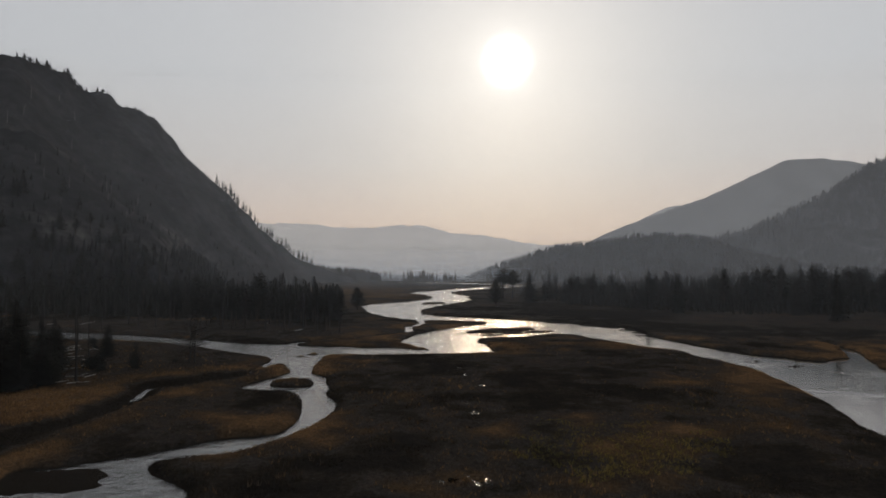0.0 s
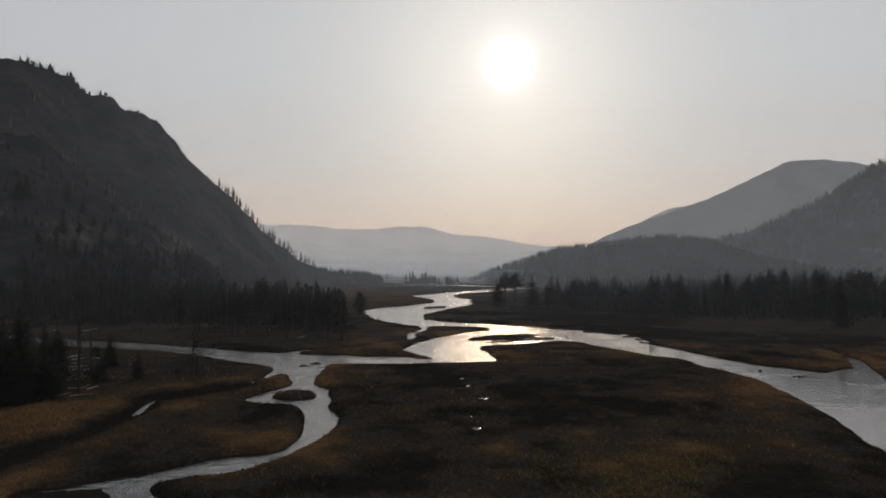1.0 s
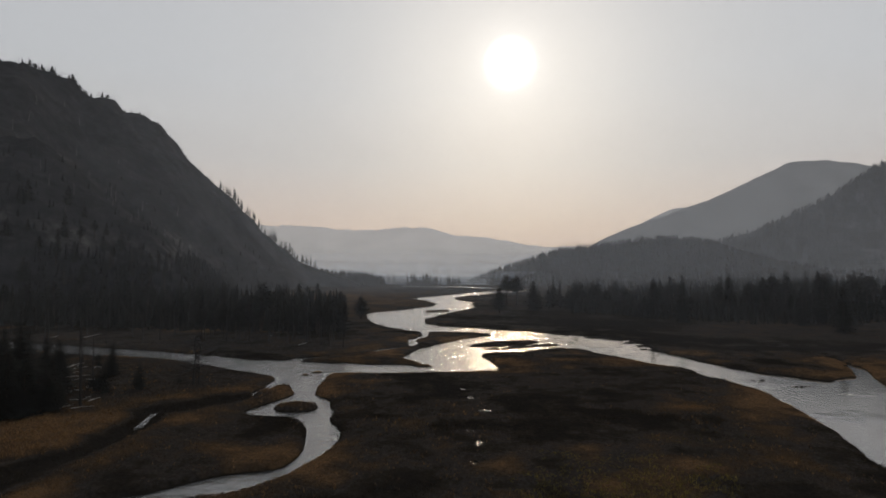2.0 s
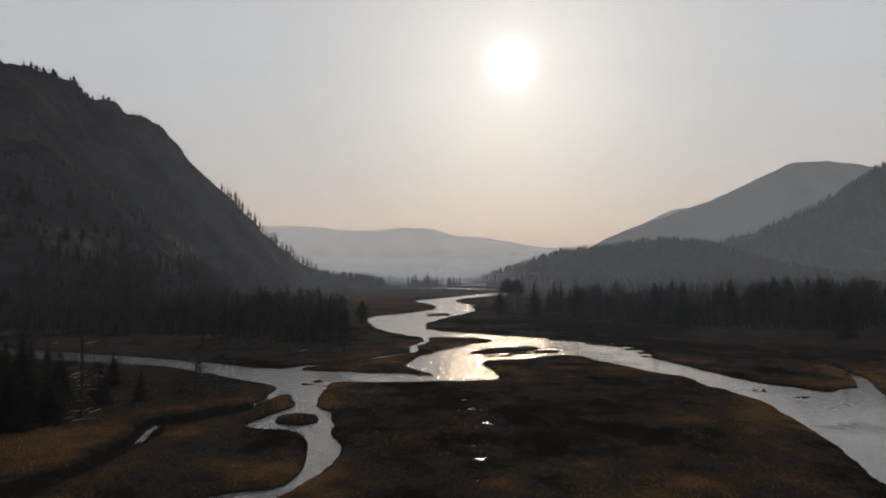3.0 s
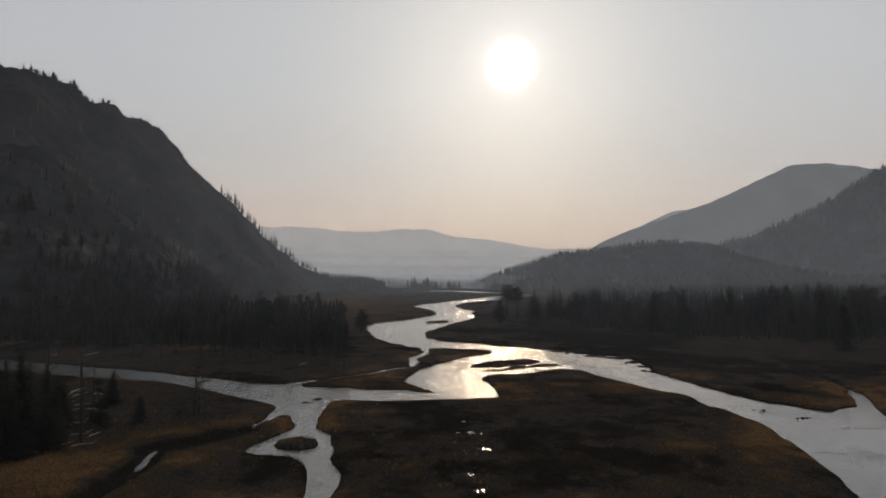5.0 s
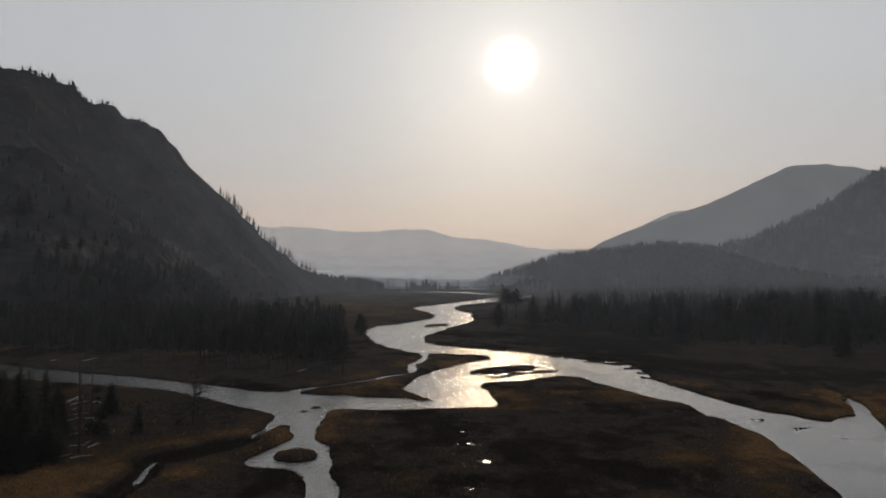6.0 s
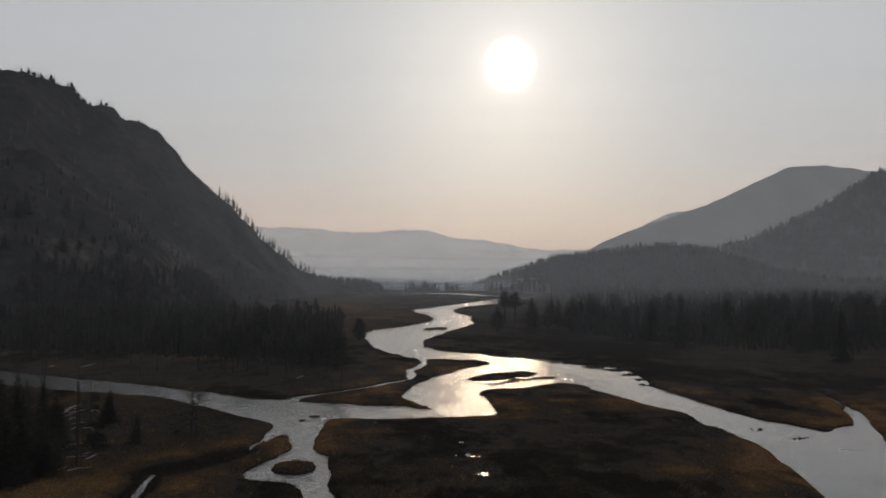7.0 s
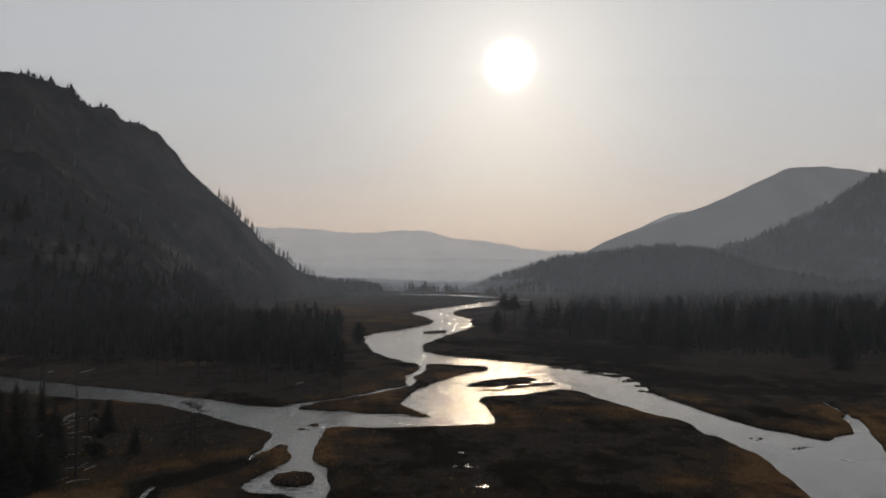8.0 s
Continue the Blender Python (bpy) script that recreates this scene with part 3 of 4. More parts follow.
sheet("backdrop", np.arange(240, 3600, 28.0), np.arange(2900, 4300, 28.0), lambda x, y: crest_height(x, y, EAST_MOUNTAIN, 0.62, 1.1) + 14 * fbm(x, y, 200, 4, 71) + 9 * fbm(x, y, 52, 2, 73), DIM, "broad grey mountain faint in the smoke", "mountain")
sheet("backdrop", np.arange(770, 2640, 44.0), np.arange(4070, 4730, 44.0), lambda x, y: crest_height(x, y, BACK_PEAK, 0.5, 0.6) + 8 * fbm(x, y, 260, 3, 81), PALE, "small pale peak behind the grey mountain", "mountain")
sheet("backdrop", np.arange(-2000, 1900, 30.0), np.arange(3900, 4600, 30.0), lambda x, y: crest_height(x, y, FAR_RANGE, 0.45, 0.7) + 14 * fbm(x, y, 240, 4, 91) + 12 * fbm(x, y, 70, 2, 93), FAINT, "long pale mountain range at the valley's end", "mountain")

# sheets of thin translucent slats standing in for smoke haze, denser low down: place, ends, density, top, foot
# the two nearest sheets are added to lift the dark tones
HAZE_SHEETS = [(52, -60, 60, 0.011, 150, -1), (140, -150, 150, 0.005, 300, 6), (215, -230, 230, 0.018, 400, 6), (320, -330, 330, 0.013, 420, 6), (420, -430, 430, 0.014, 430, 6), (520, -520, 520, 0.017, 440, 6), (620, -620, 620, 0.024, 460, 6),
         (740, -740, 740, 0.033, 480, 5), (860, -850, 850, 0.037, 500, 5), (990, -970, 970, 0.040, 520, 5), (1130, -1100, 1100, 0.042, 540, 4), (1290, -1260, 1260, 0.040, 560, 4),
         (1440, -1400, 1400, 0.02, 560, 3), (1600, -560, 345, 0.28, 62, 1), (2050, -700, 620, 0.30, 110, 3), (2800, -950, 900, 0.36, 190, 3)]
for y, x0, x1, dens, high, base in HAZE_SHEETS:
    pitch = y * 0.00048
    low = np.arange(-3.0, high, pitch)
    low = low + np.random.default_rng(y).uniform(0, 0.6 * pitch, len(low))
    v = np.stack([np.stack([np.full_like(low, x), np.full_like(low, y), low + up * 0.4 * pitch], -1) for x, up in ((x0, 0), (x1, 0), (x1, 1), (x0, 1))], 1).reshape(-1, 3)
    mesh_of("smoke_haze", v, np.arange(len(v)).reshape(-1, 4), mat_haze("smoke", dens / 0.4, 0.1 * high, high, base, (0.665, 0.77, 0.92)), "sheet of thin translucent slats standing in for smoke haze", "haze", "stuff", False)

# ---- trees ----


def part(name, bm, material_, parent, label=""):
    me = bpy.data.meshes.new(name)
    bm.to_mesh(me)
    bm.free()
    me.materials.append(material_)
    ob = new(name, me)
    ob.parent = parent
    return tagged(ob, label)


def tube(bm, path, radii, sides=6):
    """A tapered, closed limb along a path."""
    rings = []
    for i, (p, r) in enumerate(zip(path, radii)):
        p = Vector(p)
        a = Vector(path[min(i + 1, len(path) - 1)]) - Vector(path[max(i - 1, 0)])
        a.normalize()
        u = a.orthogonal().normalized()
        w = a.cross(u)
        rings.append([bm.verts.new(p + r * (math.cos(k * 2 * math.pi / sides) * u + math.sin(k * 2 * math.pi / sides) * w)) for k in range(sides)])
    for a, b in zip(rings[:-1], rings[1:]):
        for k in range(sides):
            bm.faces.new((a[k], a[(k + 1) % sides], b[(k + 1) % sides], b[k]))
    bm.faces.new(rings[0][::-1])
    bm.faces.new(rings[-1])


def bough(bm, rnd, base, turn, reach, droop, width):
    """A needled bough: a spine with ragged side sprays on both sides and a hanging fringe."""
    out = Vector((math.cos(turn), math.sin(turn), 0))
    side = Vector((-out.y, out.x, 0))
    n = 4
    spine = []
    for i in range(n + 1):
        f = i / n
        spine.append(base + out * (reach * f) + Vector((0, 0, droop * reach * (f ** 1.4) + 0.10 * reach * max(0, f - 0.6))))
    for i in range(n):
        a, b = spine[i], spine[i + 1]
        w = width * (1.0 - 0.75 * i / n) * rnd.uniform(0.7, 1.3)
        va, vb = bm.verts.new(a), bm.verts.new(b)
        for s in (-1, 1):
            tip = (a + b) / 2 + side * (s * w) + out * (0.35 * reach / n * rnd.uniform(0.6, 1.8)) + Vector((0, 0, -0.35 * w * rnd.uniform(0.3, 1.6)))
            vt = bm.verts.new(tip)
            bm.faces.new((va, vb, vt))
        low = bm.verts.new((a + b) / 2 + Vector((0, 0, -0.55 * w * rnd.uniform(0.4, 1.4))) + side * rnd.uniform(-0.2, 0.2) * w)
        bm.faces.new((va, low, vb))


def conifer(seed, height, spread, first, full, name="spruce_tree", kind="spruce"):
    """A conifer: tapered trunk and a crown of whorled boughs from `first` (share of the height) upwards."""
    rnd = random.Random(seed)
    root = new(name)
    lean = [Vector((rnd.uniform(-0.012, 0.012) * height * f, rnd.uniform(-0.012, 0.012) * height * f, height * f)) for f in (0, 0.25, 0.5, 0.75, 1)]
    bm = bmesh.new()
    r0 = 0.0115 * height + 0.05
    tube(bm, lean, [r0 * k for k in (1.25, 0.9, 0.68, 0.4, 0.06)], 6)
    if first > 0.2:
        for _ in range(7):
            h = rnd.uniform(0.12, first + 0.1) * height
            t = rnd.uniform(0, 6.28)
            d = Vector((math.cos(t), math.sin(t), rnd.uniform(-0.3, 0.1)))
            L = rnd.uniform(0.3, 1.3)
            b = Vector((0, 0, h))
            tube(bm, [b, b + d * L], [0.04, 0.012], 3)
    part("trunk", bm, BARK, root, "straight brown trunk with short dead stubs" if first > 0.2 else "")
    bm = bmesh.new()
    z = first * height
    while z < height * 0.985:
        f = (z / height - first) / (1 - first)
        if kind == "spruce":
            shape = (1 - f) ** 0.85 * min(1, 0.55 + 3 * f)
        else:
            shape = (max(0.0, 1 - f) ** 0.55) * min(1, 0.35 + 2.4 * f)
        reach = spread * shape * rnd.uniform(0.75, 1.2) + 0.12
        count = max(3, int(full * (0.55 + 0.6 * shape)))
        phase = rnd.uniform(0, 6.28)
        for k in range(count):
            if rnd.random() < 0.10:
                continue
            r = reach * rnd.uniform(0.6, 1.2)
            base = Vector((0, 0, z + rnd.uniform(-0.25, 0.25)))
            dr = (-0.42 + 0.62 * f) if kind == "spruce" else (-0.12 + 0.45 * f)
            bough(bm, rnd, base, phase + k * 6.283 / count + rnd.uniform(-0.3, 0.3), r, dr + rnd.uniform(-0.12, 0.12), 0.40 * r + 0.30)
        z += height * rnd.uniform(0.026, 0.042) * (1.0 - 0.35 * f)
    part("crown", bm, NEEDLES, root)
    return root


def snag(seed, height, stubs, wood=None, long=1.0):
    """A standing dead tree: bare trunk, broken top, stubs of branches."""
    rnd = random.Random(seed)
    root = new("dead_tree")
    bm = bmesh.new()
    wob = [Vector((rnd.uniform(-0.02, 0.02) * height * f, rnd.uniform(-0.02, 0.02) * height * f, height * f)) for f in (0, 0.2, 0.4, 0.6, 0.8, 1)]
    r0 = 0.010 * height + 0.05
    tube(bm, wob, [r0 * k for k in (1.3, 0.95, 0.8, 0.6, 0.4, 0.16)], 6)
    part("trunk", bm, wood or BURNT, root)
    bm = bmesh.new()
    for _ in range(stubs):
        h = rnd.uniform(0.25, 0.97)
        t = rnd.uniform(0, 6.283)
        L = ((1.05 - h) * height * rnd.uniform(0.08, 0.28) + 0.3) * long
        i = min(4, int(h * 5))
        b = wob[i].lerp(wob[i + 1], h * 5 - i)
        d = Vector((math.cos(t), math.sin(t), rnd.uniform(-0.25, 0.6)))
        mid = b + d * L * 0.55
        tip = mid + (d + Vector((rnd.uniform(-0.4, 0.4), rnd.uniform(-0.4, 0.4), rnd.uniform(-0.1, 0.7)))).normalized() * L * 0.5
        tube(bm, [b, mid, tip], [0.05 * long, 0.03 * long, 0.012], 3)
        if rnd.random() < 0.6:
            tube(bm, [mid, mid + (d + Vector((rnd.uniform(-0.8, 0.8), rnd.uniform(-0.8, 0.8), 0.3))).normalized() * L * 0.35], [0.025, 0.008], 3)
    tagged(part("branchwork", bm, wood or BURNT, root), kind="stuff")
    return root


def shrub(seed, size):
    rnd = random.Random(seed)
    root = new("willow_shrub")
    bm = bmesh.new()
    tips = []
    for _ in range(26):
        t, e = rnd.uniform(0, 6.283), rnd.uniform(0.35, 1.45)
        d = Vector((math.cos(t) * math.cos(e), math.sin(t) * math.cos(e), math.sin(e)))
        L = size * rnd.uniform(0.6, 1.1)
        mid = d * L * 0.5 + Vector((0, 0, 0.1 * L))
        tube(bm, [Vector((0, 0, -0.1)), mid, d * L], [0.035, 0.022, 0.006], 3)
        tips += [mid.lerp(d * L, f) for f in (0.0, 0.3, 0.6, 0.9)]
    part("stems", bm, BARK, root)
    bm = bmesh.new()
    for p in tips:
        for _ in range(7):
            q = p + Vector([rnd.gauss(0, 0.16 * size) for _ in range(3)])
            q.z = max(q.z, 0.05)
            a = Vector([rnd.uniform(-1, 1) for _ in range(3)]).normalized() * 0.07 * size
            b = a.orthogonal().normalized() * 0.04 * size
            bm.faces.new([bm.verts.new(q + v) for v in (-a, b, a, -b)])
    part("leaves", bm, NEEDLES, root)
    return root


def height_at(x, y):
    z, _ = land_height(np.array([float(x)]), np.array([float(y)]))
    if x < -100:
        z = np.maximum(z, west_height(np.array([float(x)]), np.array([float(y)])))
    return float(z[0])


def scattered(count, box, keep, gap, seed):
    """Plan points in a box that keep() accepts, no two nearer than gap."""
    rnd = random.Random(seed)
    pts = []
    for _ in range(count * 40):
        if len(pts) >= count:
            break
        x, y = rnd.uniform(box[0], box[1]), rnd.uniform(box[2], box[3])
        if keep(x, y) and all((x - a) ** 2 + (y - b) ** 2 > gap * gap for a, b in pts):
            pts.append((x, y))
    return pts


PATTERNS = {}


def put(kind, x, y, tall, rnd, label, group="", wide=1.0, sink=0.15, tilt=1.5, category="tree"):
    """Stands a tree of that kind at a place: the pattern itself first, copies of it after."""
    makers = KINDS[kind]
    k = rnd.randrange(len(makers))
    m = pose(x, y, height_at(x, y) - sink, rnd.uniform(-tilt, tilt), rnd.uniform(-tilt, tilt), rnd.uniform(0, 360))
    w = tall / 20 * rnd.uniform(0.9, 1.25) * wide * (1.4 if kind in ("spruce", "slim", "pine") else 1.0)
    size = Vector((w, w, tall / 20))
    if (kind, k) not in PATTERNS:
        ob = PATTERNS[kind, k] = makers[k]()
        ob.matrix_basis = m @ Matrix.Diagonal((*size, 1))
    else:
        first = PATTERNS[kind, k]
        ob = copy_thing(first, m @ Matrix.Diagonal((*(size[i] / first.scale[i] for i in range(3)), 1)))
    return tagged(ob, label, category, group)


# every pattern is 20 m high and scaled where it stands
KINDS = {
    "spruce": [lambda s=s, w=w: conifer(s, 20, w, 0.04, 8) for s, w in ((1, 4.3), (2, 3.7), (3, 4.8), (4, 3.4))],
    "slim": [lambda s=s, w=w: conifer(s, 20, w, 0.08, 7, "fir_tree") for s, w in ((11, 3.0), (12, 3.5), (13, 2.6))],
    "pine": [lambda s=s, w=w, f=f: conifer(s, 20, w, f, 8, "pine_tree", "pine") for s, w, f in ((21, 3.2, 0.42), (22, 3.6, 0.36), (23, 2.9, 0.48), (24, 3.3, 0.28))],
    "round_pine": [lambda s=s: conifer(s, 20, 5.2, 0.14, 9, "pine_tree", "pine") for s in (26, 27)],
    "umbrella_pine": [lambda s=s: conifer(s, 20, 4.4, 0.46, 9, "pine_tree", "pine") for s in (28, 29)],
    "snag": [lambda s=s, n=n: snag(s, 20, n) for s, n in ((31, 10), (32, 22), (33, 6), (34, 16))],
    "grey_snag": [lambda s=s, n=n: snag(s, 20, n, GREYWOOD) for s, n in ((41, 12), (42, 5), (43, 20))],
    "branchy": [lambda s=s: snag(s, 20, 50, BURNT, 2.8) for s in (46, 47)],
    "shrub": [lambda s=s: shrub(s, 20) for s in (51, 52)],
}

rnd = random.Random(5)

# the tall forest on the east bank
GREEN = ("tall dark green conifer in the forest on the river bank", "tall dark conifer with a slim pointed crown", "dark pine with a bare lower trunk")


def east_edge(x):
    return float(np.interp(x, (60, 90, 130, 180, 260, 420), (520, 455, 405, 352, 338, 372))) + 14 * math.sin(x * 0.16) + 9 * math.sin(x * 0.41 + 1)


for x, y in scattered(210, (72, 440, 330, 640), lambda x, y: y > east_edge(x) + 2 and x < 0.80 * y and x > 0.205 * y, 5.0, 61):
    kind = rnd.choice(("spruce", "slim", "pine", "spruce", "pine"))
    put(kind, x, y, rnd.uniform(20, 31) if rnd.random() < 0.28 else rnd.triangular(8, 22, 17), rnd, GREEN[("spruce", "slim", "pine").index(kind)], "forest on the east bank")
for x, y, tall, kind, wide in ((200, 303, 29, "spruce", 0.9), (203, 342, 20, "spruce", 1.1), (262, 330, 20, "spruce", 1.0), (240, 318, 15, "spruce", 1.1), (290, 352, 23, "slim", 1.2)):
    put(kind, x, y, tall, rnd, "large dark spruce standing in front of the forest", "forest on the east bank", wide)
for x, y, tall, kind, wide in ((38.5, 447, 20, "round_pine", 1.6), (55.5, 562, 29, "umbrella_pine", 1.7), (64, 556, 28, "umbrella_pine", 1.6), (70.5, 486, 26, "spruce", 1.25),
                               (83, 490, 23, "slim", 1.0), (92, 520, 30, "slim", 0.9), (97, 515, 28, "slim", 0.9), (78, 540, 24, "spruce", 0.7), (101, 500, 22, "spruce", 0.8)):
    put(kind, x, y, tall, rnd, "lone dark pine with an open crown beside the river" if "pine" in kind else "dark conifer at the forest's edge", "trees at the river bend", wide)

# west bank: bare-stemmed pines near the water, close forest behind
for x, y in scattered(48, (-118, -41, 224, 300), lambda x, y: x < -0.172 * y and y > 236 - 0.34 * (x + 40) and y > 222 - 0.4 * (x + 54), 4.0, 71):
    dead = rnd.random() < 0.35
    put("snag" if dead else "pine", x, y, rnd.uniform(12, 19), rnd, "charred standing trunk among the pines" if dead else "thin dark pine with a long bare trunk", "pines by the west arm", 0.8)
for x, y in scattered(170, (-400, -56, 268, 560), lambda x, y: x < -0.176 * y and y > 292 - 0.10 * (x + 60) and x > -0.84 * y, 5.5, 81):
    kind = rnd.choice(("spruce", "slim", "pine", "pine", "spruce"))
    put(kind, x, y, rnd.triangular(9, 26, 17) * min(1.0, 0.55 + (-0.176 * y - x) / 90), rnd, "dark conifer in the forest below the mountain", "forest below the mountain")
for x, y in scattered(16, (-250, -120, 246, 300), lambda x, y: y > 262 - 0.36 * (x + 190) and x > -0.8 * y, 6, 83):
    put("snag", x, y, rnd.uniform(9, 17), rnd, "charred standing trunk on the river bank", "burnt trunks by the west arm", 0.9)
put("round_pine", -56.5, 384, 15, rnd, "lone round-crowned pine on the brown meadow", "", 1.9)
put("round_pine", -66, 345, 17, rnd, "lone dark pine by the forest edge", "", 0.9)

# trees on the near west bank
for x, y, tall, kind, wide in ((-93, 127, 13, "spruce", 1.2), (-88, 131, 10, "spruce", 1.3), (-97, 136, 17, "spruce", 1.0), (-101, 143, 15, "spruce", 1.1), (-94, 146, 12, "spruce", 1.1),
                               (-108, 150, 18, "spruce", 0.9), (-104, 133, 14, "spruce", 1.2), (-112, 160, 15, "slim", 1.3), (-100, 124, 12, "spruce", 1.2), (-115, 170, 12, "spruce", 1.1), (-103, 158, 9, "spruce", 1.2),
                               (-86, 122, 8, "spruce", 1.4), (-92, 118, 11, "spruce", 1.2), (-89, 126, 12, "spruce", 1.3), (-85, 128, 7, "spruce", 1.5), (-96, 130, 15, "spruce", 1.2),
                               (-91, 138, 11, "spruce", 1.3), (-98, 150, 13, "spruce", 1.2), (-106, 140, 16, "spruce", 1.2), (-111, 146, 14, "spruce", 1.3), (-94, 122, 9, "spruce", 1.5),
                               (-89, 121, 10, "spruce", 1.3), (-118, 158, 15, "spruce", 1.2), (-100, 138, 10, "spruce", 1.5), (-86, 133, 5, "spruce", 1.6)):
    put(kind, x, y, tall, rnd, "bushy dark spruce in the clump on the near bank", "spruces on the near bank", wide)
put("spruce", -97, 172, 9.8, rnd, "small dense spruce on the near bank", "", 1.2)
put("spruce", -78.5, 152, 7.4, rnd, "small pointed spruce beside the creek", "", 1.2)
for x, y, tall in ((-82, 134, 20), (-83.5, 136, 19), (-101, 170, 15), (-155, 228, 16), (-151, 224, 17), (-140, 226, 12), (-90, 137, 9)):
    put("snag", x, y, tall, rnd, "tall bare charred trunk on the near bank", "dead trunks on the near bank", 0.9)
put("branchy", -67.2, 158, 13.5, rnd, "dead branching tree without leaves beside the channel", "", 1.6)
put("branchy", -66.0, 158.6, 11.5, rnd, "dead branching tree without leaves beside the channel", "", 1.6)
for x, y, tall in ((-87, 150, 3.0), (-117, 199, 2.2), (-90, 152, 2.4), (-84, 147, 1.8), (-72, 160, 1.0), (-95, 165, 1.6), (-109, 186, 1.5)):
    put("shrub", x, y, tall, rnd, "low dark willow shrub on the near bank", "willows on the near bank", 1.0, category="shrub")


def fallen_log(seed, length):
    r = random.Random(seed)
    bm = bmesh.new()
    path = [Vector((length * (f - 0.5), r.uniform(-0.02, 0.02) * length, 0.16 + r.uniform(0, 0.12))) for f in (0, 0.25, 0.5, 0.75, 1)]
    tube(bm, path, [0.17, 0.155, 0.135, 0.105, 0.05], 7)
    for _ in range(5):
        p = path[r.randrange(1, 5)]
        tube(bm, [p, p + Vector((r.uniform(-0.5, 0.5), r.uniform(-0.8, 0.8), r.uniform(0.1, 0.7)))], [0.04, 0.012], 3)
    me = bpy.data.meshes.new("fallen_log")
    bm.to_mesh(me)
    bm.free()
    me.materials.append(DEADWOOD)
    return me


LOGS = [fallen_log(90 + k, 3.6 + 1.5 * k) for k in range(5)]
for x, y in scattered(34, (-126, -78, 128, 192), lambda x, y: -0.69 * y < x < -0.575 * y, 1.6, 91) + \
        scattered(7, (-330, -60, 232, 330), lambda x, y: y > 268 - 0.36 * (x + 196) and x > -0.78 * y and x < -0.18 * y, 5, 93):
    ob = new("fallen_log", LOGS[rnd.randrange(5)])
    s = rnd.uniform(0.45, 0.9)
    ob.matrix_basis = pose(x, y, height_at(x, y) - 0.03, 0, rnd.uniform(-12, 3), rnd.gauss(72, 28)) @ Matrix.Diagonal((s, s, s, 1))
    tagged(ob, "bleached fallen trunk lying in the grass", "log", "fallen trunks")
for x, y, turn, k in ((96, 166, 20, 0), (104, 158, -30, 1), (91, 176, 12, 0), (38, 256, 5, 2), (20, 247, 40, 0), (-37.5, 184, 15, 0), (-34, 186, -20, 1), (-36.5, 176, 60, 0)):
    ob = new("driftwood", LOGS[k])
    ob.matrix_basis = pose(x, y, -0.1, 0, 3, turn) @ Matrix.Diagonal((0.5, 0.5, 0.5, 1))
    tagged(ob, "grey driftwood trunk stranded in the shallow river", "driftwood", "driftwood in the river")

# pale trunks left by the fire on the mountainside
for x, y in scattered(34, (-560, -230, 470, 800), lambda x, y: x > -0.76 * y and x < -0.33 * y and height_at(x, y) > 25, 7, 95):
    put("grey_snag", x, y, rnd.uniform(8, 16), rnd, "bleached bare trunk still standing after a fire", "bleached trunks on the slope", 1.3, sink=0.6, tilt=5)

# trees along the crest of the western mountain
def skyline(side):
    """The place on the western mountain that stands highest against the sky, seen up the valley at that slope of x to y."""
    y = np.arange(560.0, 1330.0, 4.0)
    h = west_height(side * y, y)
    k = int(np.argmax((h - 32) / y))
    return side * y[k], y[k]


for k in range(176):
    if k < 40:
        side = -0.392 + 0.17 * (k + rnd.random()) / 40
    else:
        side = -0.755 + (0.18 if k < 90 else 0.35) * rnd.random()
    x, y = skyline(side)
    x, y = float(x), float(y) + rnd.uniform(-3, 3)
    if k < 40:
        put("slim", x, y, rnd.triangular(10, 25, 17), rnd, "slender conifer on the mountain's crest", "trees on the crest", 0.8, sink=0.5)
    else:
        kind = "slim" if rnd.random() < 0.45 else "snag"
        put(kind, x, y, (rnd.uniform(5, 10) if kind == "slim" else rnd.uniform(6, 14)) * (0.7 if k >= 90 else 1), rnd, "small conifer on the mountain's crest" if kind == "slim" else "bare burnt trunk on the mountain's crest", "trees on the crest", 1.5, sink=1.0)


def far_wood(name, pts, zs, talls, label, seed, bare=0.0, needles=None):
    """Many small conifers in one mesh, for slopes where none can be told apart."""
    g = np.random.default_rng(seed)
    verts, faces = [], []
    for (x, y), z, tall in zip(pts, zs, talls):
        if g.random() < bare:
            w, tiers, low = 0.25, 1, 0.0
        else:
            w, tiers, low = tall * g.uniform(0.13, 0.22), 4, g.uniform(0.03, 0.2)
        tx, ty = x + g.uniform(-0.03, 0.03) * tall, y
        for k in range(tiers):
            z0 = z + tall * (low + (1 - low) * k / tiers) - (0.5 if k == 0 else 0.05 * tall)
            z1 = z + tall * min(1.0, low + (1 - low) * (k + 1.55) / tiers) if tiers > 1 else z + tall
            r = w * (1 - 0.22 * k) if tiers > 1 else w
            n = 5 if tiers > 1 else 3
            turn = g.uniform(0, 6.28)
            o = len(verts)
            for j in range(n):
                rr = r * g.uniform(0.6, 1.25)
                verts.append((tx + rr * math.cos(turn + j * 6.2832 / n), ty + rr * math.sin(turn + j * 6.2832 / n), z0 - g.uniform(0, 0.05) * tall))
            verts.append((tx, ty, z1))
            faces += [(o + j, o + (j + 1) % n, o + n) for j in range(n)]
    me = bpy.data.meshes.new(name)
    me.from_pydata(verts, [], faces)
    me.materials.append(needles or NEEDLES)
    tagged(new(name, me), label, "woods", "", "stuff")


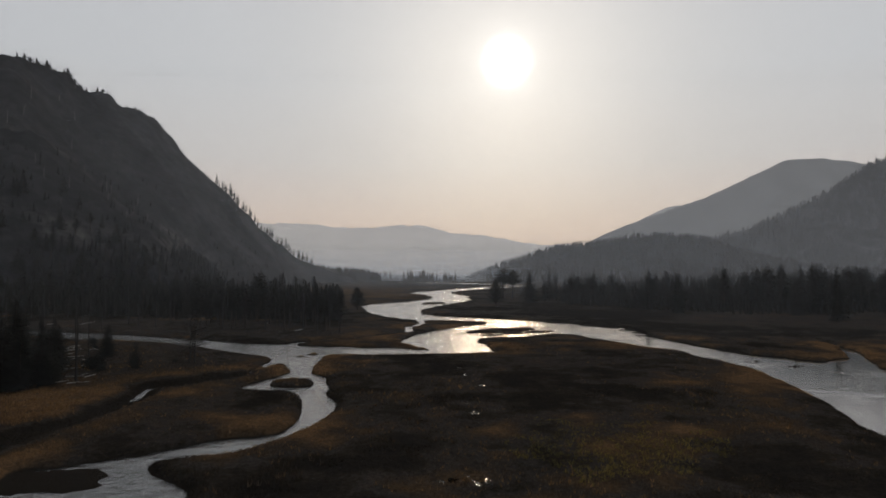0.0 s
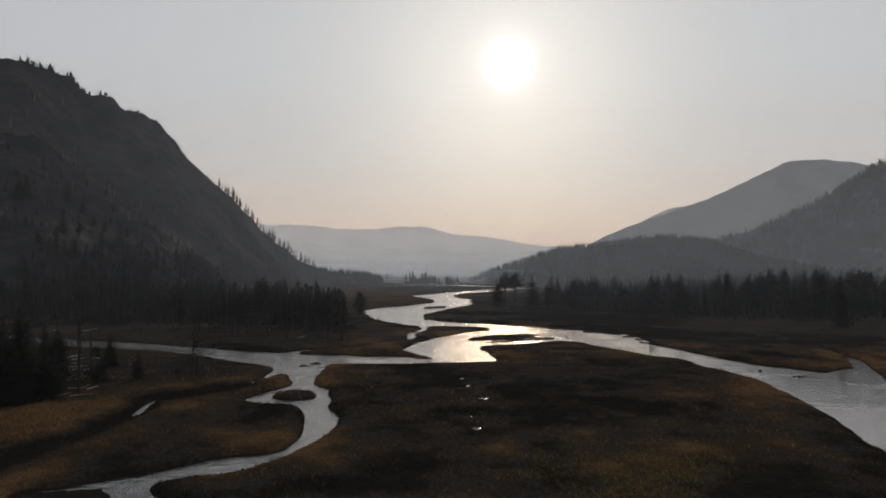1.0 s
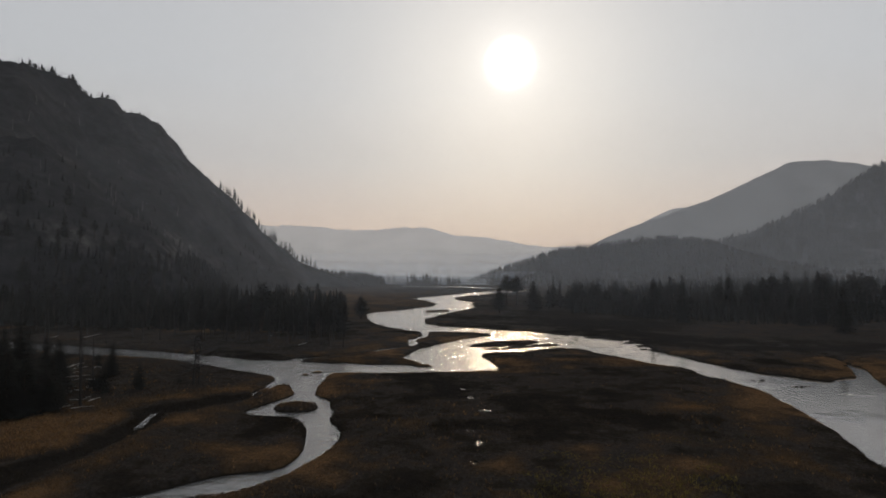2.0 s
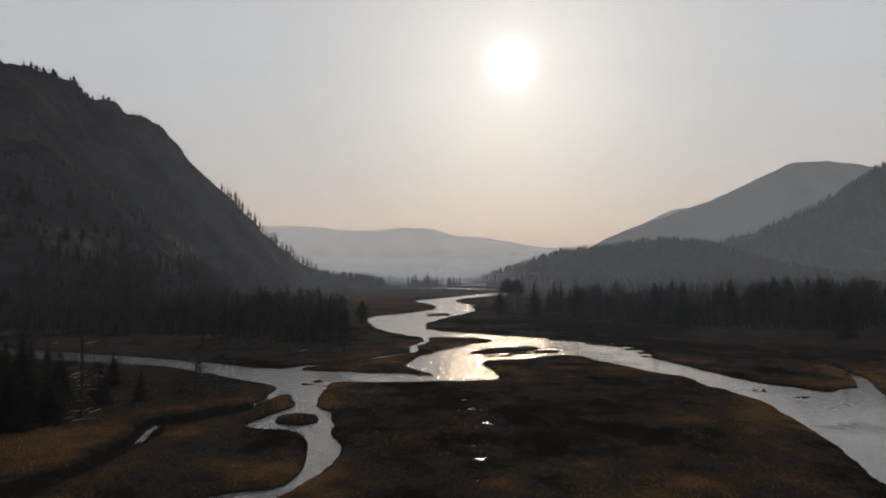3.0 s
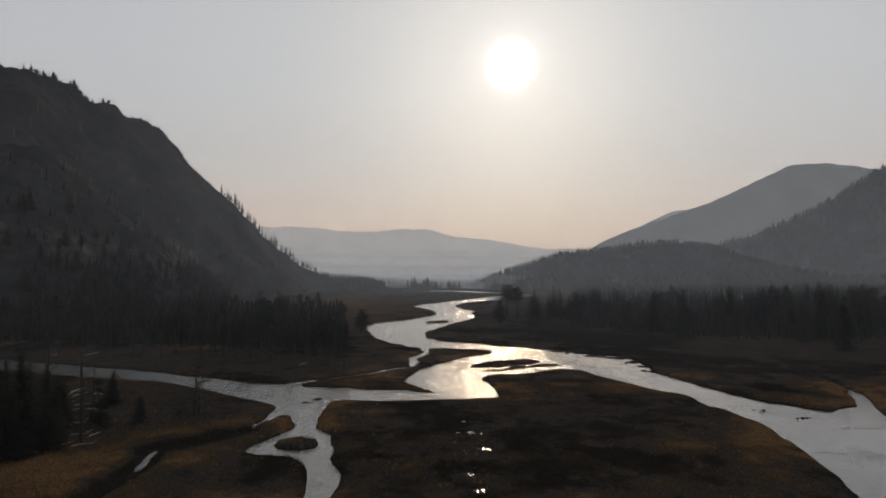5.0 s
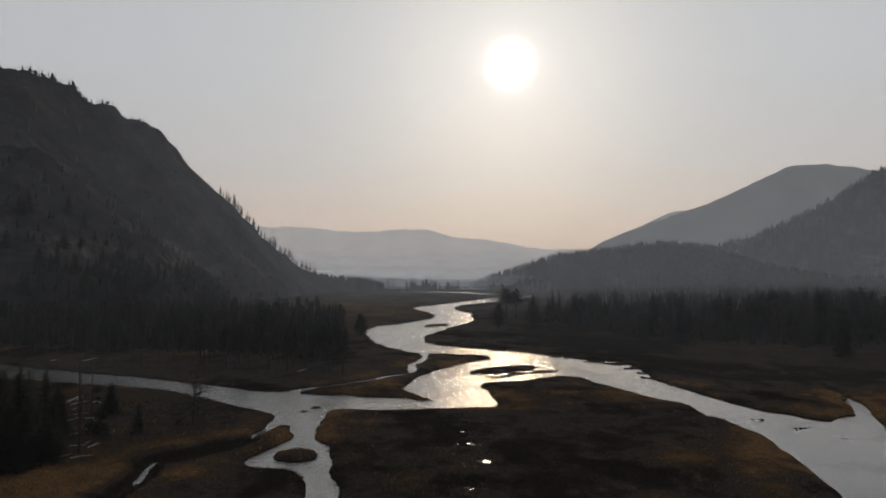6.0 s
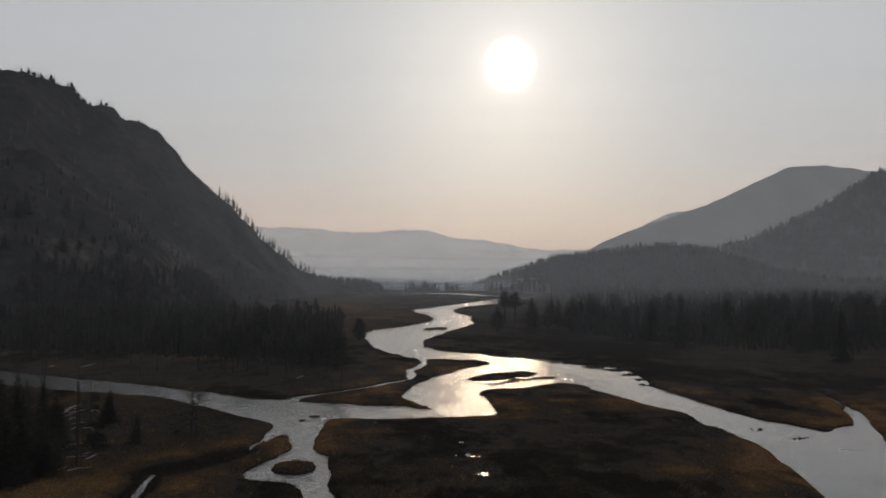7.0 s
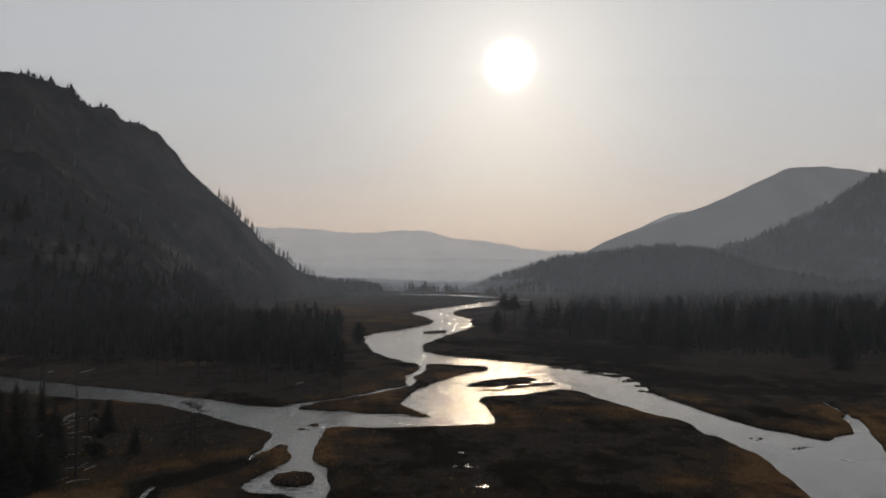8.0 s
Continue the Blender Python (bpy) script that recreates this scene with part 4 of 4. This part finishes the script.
def wood_on(name, count, box, height, low, high, tall, label, seed, keep=None, bare=0.0, needles=None):
    g = np.random.default_rng(seed)
    x, y = g.uniform(box[0], box[1], count), g.uniform(box[2], box[3], count)
    z = height(x, y)
    ok = (z > low) & (z < high)
    if keep is not None:
        ok &= keep(x, y, z)
    far_wood(name, np.stack([x[ok], y[ok]], 1), z[ok], g.uniform(tall[0], tall[1], ok.sum()), label, seed, bare, needles)


def plain(x, y):
    return land_height(x, y)[0]


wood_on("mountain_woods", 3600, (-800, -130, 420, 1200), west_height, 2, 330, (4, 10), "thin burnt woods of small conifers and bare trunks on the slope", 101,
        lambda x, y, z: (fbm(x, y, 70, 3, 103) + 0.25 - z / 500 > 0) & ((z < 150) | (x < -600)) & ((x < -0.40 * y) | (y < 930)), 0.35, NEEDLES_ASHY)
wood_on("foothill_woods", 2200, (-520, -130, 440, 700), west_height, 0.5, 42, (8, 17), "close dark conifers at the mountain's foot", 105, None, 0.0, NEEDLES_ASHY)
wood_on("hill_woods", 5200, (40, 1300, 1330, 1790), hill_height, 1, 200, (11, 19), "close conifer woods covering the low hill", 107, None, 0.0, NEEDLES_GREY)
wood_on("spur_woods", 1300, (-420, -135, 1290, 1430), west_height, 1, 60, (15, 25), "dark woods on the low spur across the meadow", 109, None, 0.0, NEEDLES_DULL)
wood_on("ridge_woods", 3800, (800, 1900, 1780, 2120), lambda x, y: crest_height(x, y, EAST_RIDGE, 0.75, 1.25) + 14 * fbm(x, y, 120, 4, 61), 30, 600, (14, 24), "conifer woods on the hazy ridge", 111, None, 0.0, NEEDLES_HAZED)
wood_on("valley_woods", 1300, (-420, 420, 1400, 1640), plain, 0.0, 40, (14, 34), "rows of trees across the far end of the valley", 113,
        lambda x, y, z: fbm(x, y, 60, 3, 115) > 0.16 + 0.0006 * np.abs(x + 30), 0.0, NEEDLES_HAZED)
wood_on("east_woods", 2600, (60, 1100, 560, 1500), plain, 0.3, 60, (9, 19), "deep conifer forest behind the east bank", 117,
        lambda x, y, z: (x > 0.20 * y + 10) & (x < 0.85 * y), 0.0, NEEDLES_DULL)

wood_on("forest_undergrowth", 2600, (62, 440, 332, 560), plain, 0.3, 60, (3, 11), "young conifers and brush under the eastern forest", 119,
        lambda x, y, z: (y > np.interp(x, (60, 90, 130, 180, 260, 420), (520, 455, 405, 352, 338, 372)) + 1) & (x > 0.205 * y) & (x < 0.82 * y))
wood_on("forest_undergrowth", 5200, (-420, -50, 262, 560), plain, 0.3, 60, (3, 10), "young conifers and brush under the western forest", 120,
        lambda x, y, z: (y > 290 - 0.10 * (x + 60)) & (x < -0.178 * y) & (x > -0.85 * y))
wood_on("west_woods", 1500, (-420, -50, 262, 560), plain, 0.3, 60, (9, 17), "close dark conifers of the western forest", 122,
        lambda x, y, z: (y > 290 - 0.10 * (x + 60)) & (x < -0.178 * y) & (x > -0.85 * y))

# ---- sedge ----


def sedge(name, count, box, size, label, seed, edge=False, dry=0.0, spot=None, blade=None):
    g = np.random.default_rng(seed)
    # nearer ground carries more tufts
    y = box[2] * (box[3] / box[2]) ** g.random(count)
    x = g.uniform(-0.80, 0.80, count) * y
    z, sd = land_height(x, y)
    ok = (sd > 0.05) & (sd < 2.2) if edge else (sd > 0.4) & (z > 0.5) & (land_cover(x, y, sd) + 0.8 * fbm(x, y, 5, 3, 121) > 0.22)
    if spot:
        ok &= patch_of(x, y, *spot) + 0.5 * fbm(x, y, 6, 3, 125) > 0.45
    x, y, z, sd = x[ok], y[ok], z[ok], sd[ok]
    n, blades = len(x), 5
    tall = g.uniform(size[0], size[1], n) * (1 + 1.2 * np.clip(fbm(x, y, 25, 2, 123), -0.4, 0.5))
    turn = g.uniform(0, 6.283, (n, blades))
    lean = g.uniform(0.15, 0.75, (n, blades)) * tall[:, None]
    w = 0.10 * tall[:, None] * g.uniform(0.7, 1.6, (n, blades))
    cx, cy = x[:, None] + 0.12 * np.cos(turn), y[:, None] + 0.12 * np.sin(turn)
    c, s = np.cos(turn), np.sin(turn)
    zz = np.repeat(z[:, None], blades, 1)
    a = np.stack([cx - s * w, cy + c * w, zz - 0.05], -1)
    b = np.stack([cx + s * w, cy - c * w, zz - 0.05], -1)
    t = np.stack([cx + c * lean, cy + s * lean, zz + tall[:, None] * g.uniform(0.6, 1.0, (n, blades))], -1)
    v = np.stack([a, b, t], 2).reshape(-1, 3)
    f = np.arange(len(v)).reshape(-1, 3)
    me = bpy.data.meshes.new(name)
    me.from_pydata(v.tolist(), [], f.tolist())
    me.materials.append(blade or GRASS)
    add_cover(me, np.repeat(np.clip(land_cover(x, y, sd) + dry, 0, 1), blades * 3))
    tagged(new(name, me), label, "grass", "", "stuff")


sedge("meadow_sedge", 100000, (0, 0, 62, 260), (0.2, 0.5), "tufts of dry brown sedge on the boggy meadow", 131)
sedge("bank_sedge", 90000, (0, 0, 66, 420), (0.2, 0.5), "taller sedge hanging over the river banks", 133, True)
sedge("dry_tussocks", 2600, (0, 0, 64, 190), (0.4, 0.75), "scattered dry pale tussocks standing out of the bog", 135, False, 0.5)
sedge("olive_tussocks", 20000, (0, 0, 66, 130), (0.35, 0.75), "clumps of yellow-green sedge in the bog", 137, False, 0.5, (24, 88, 17, 14), OLIVE_GRASS)
sedge("olive_tussocks", 10000, (0, 0, 66, 150), (0.25, 0.5), "clumps of yellow-green sedge in the bog", 139, False, 0.3, (46, 112, 16, 6), OLIVE_GRASS)
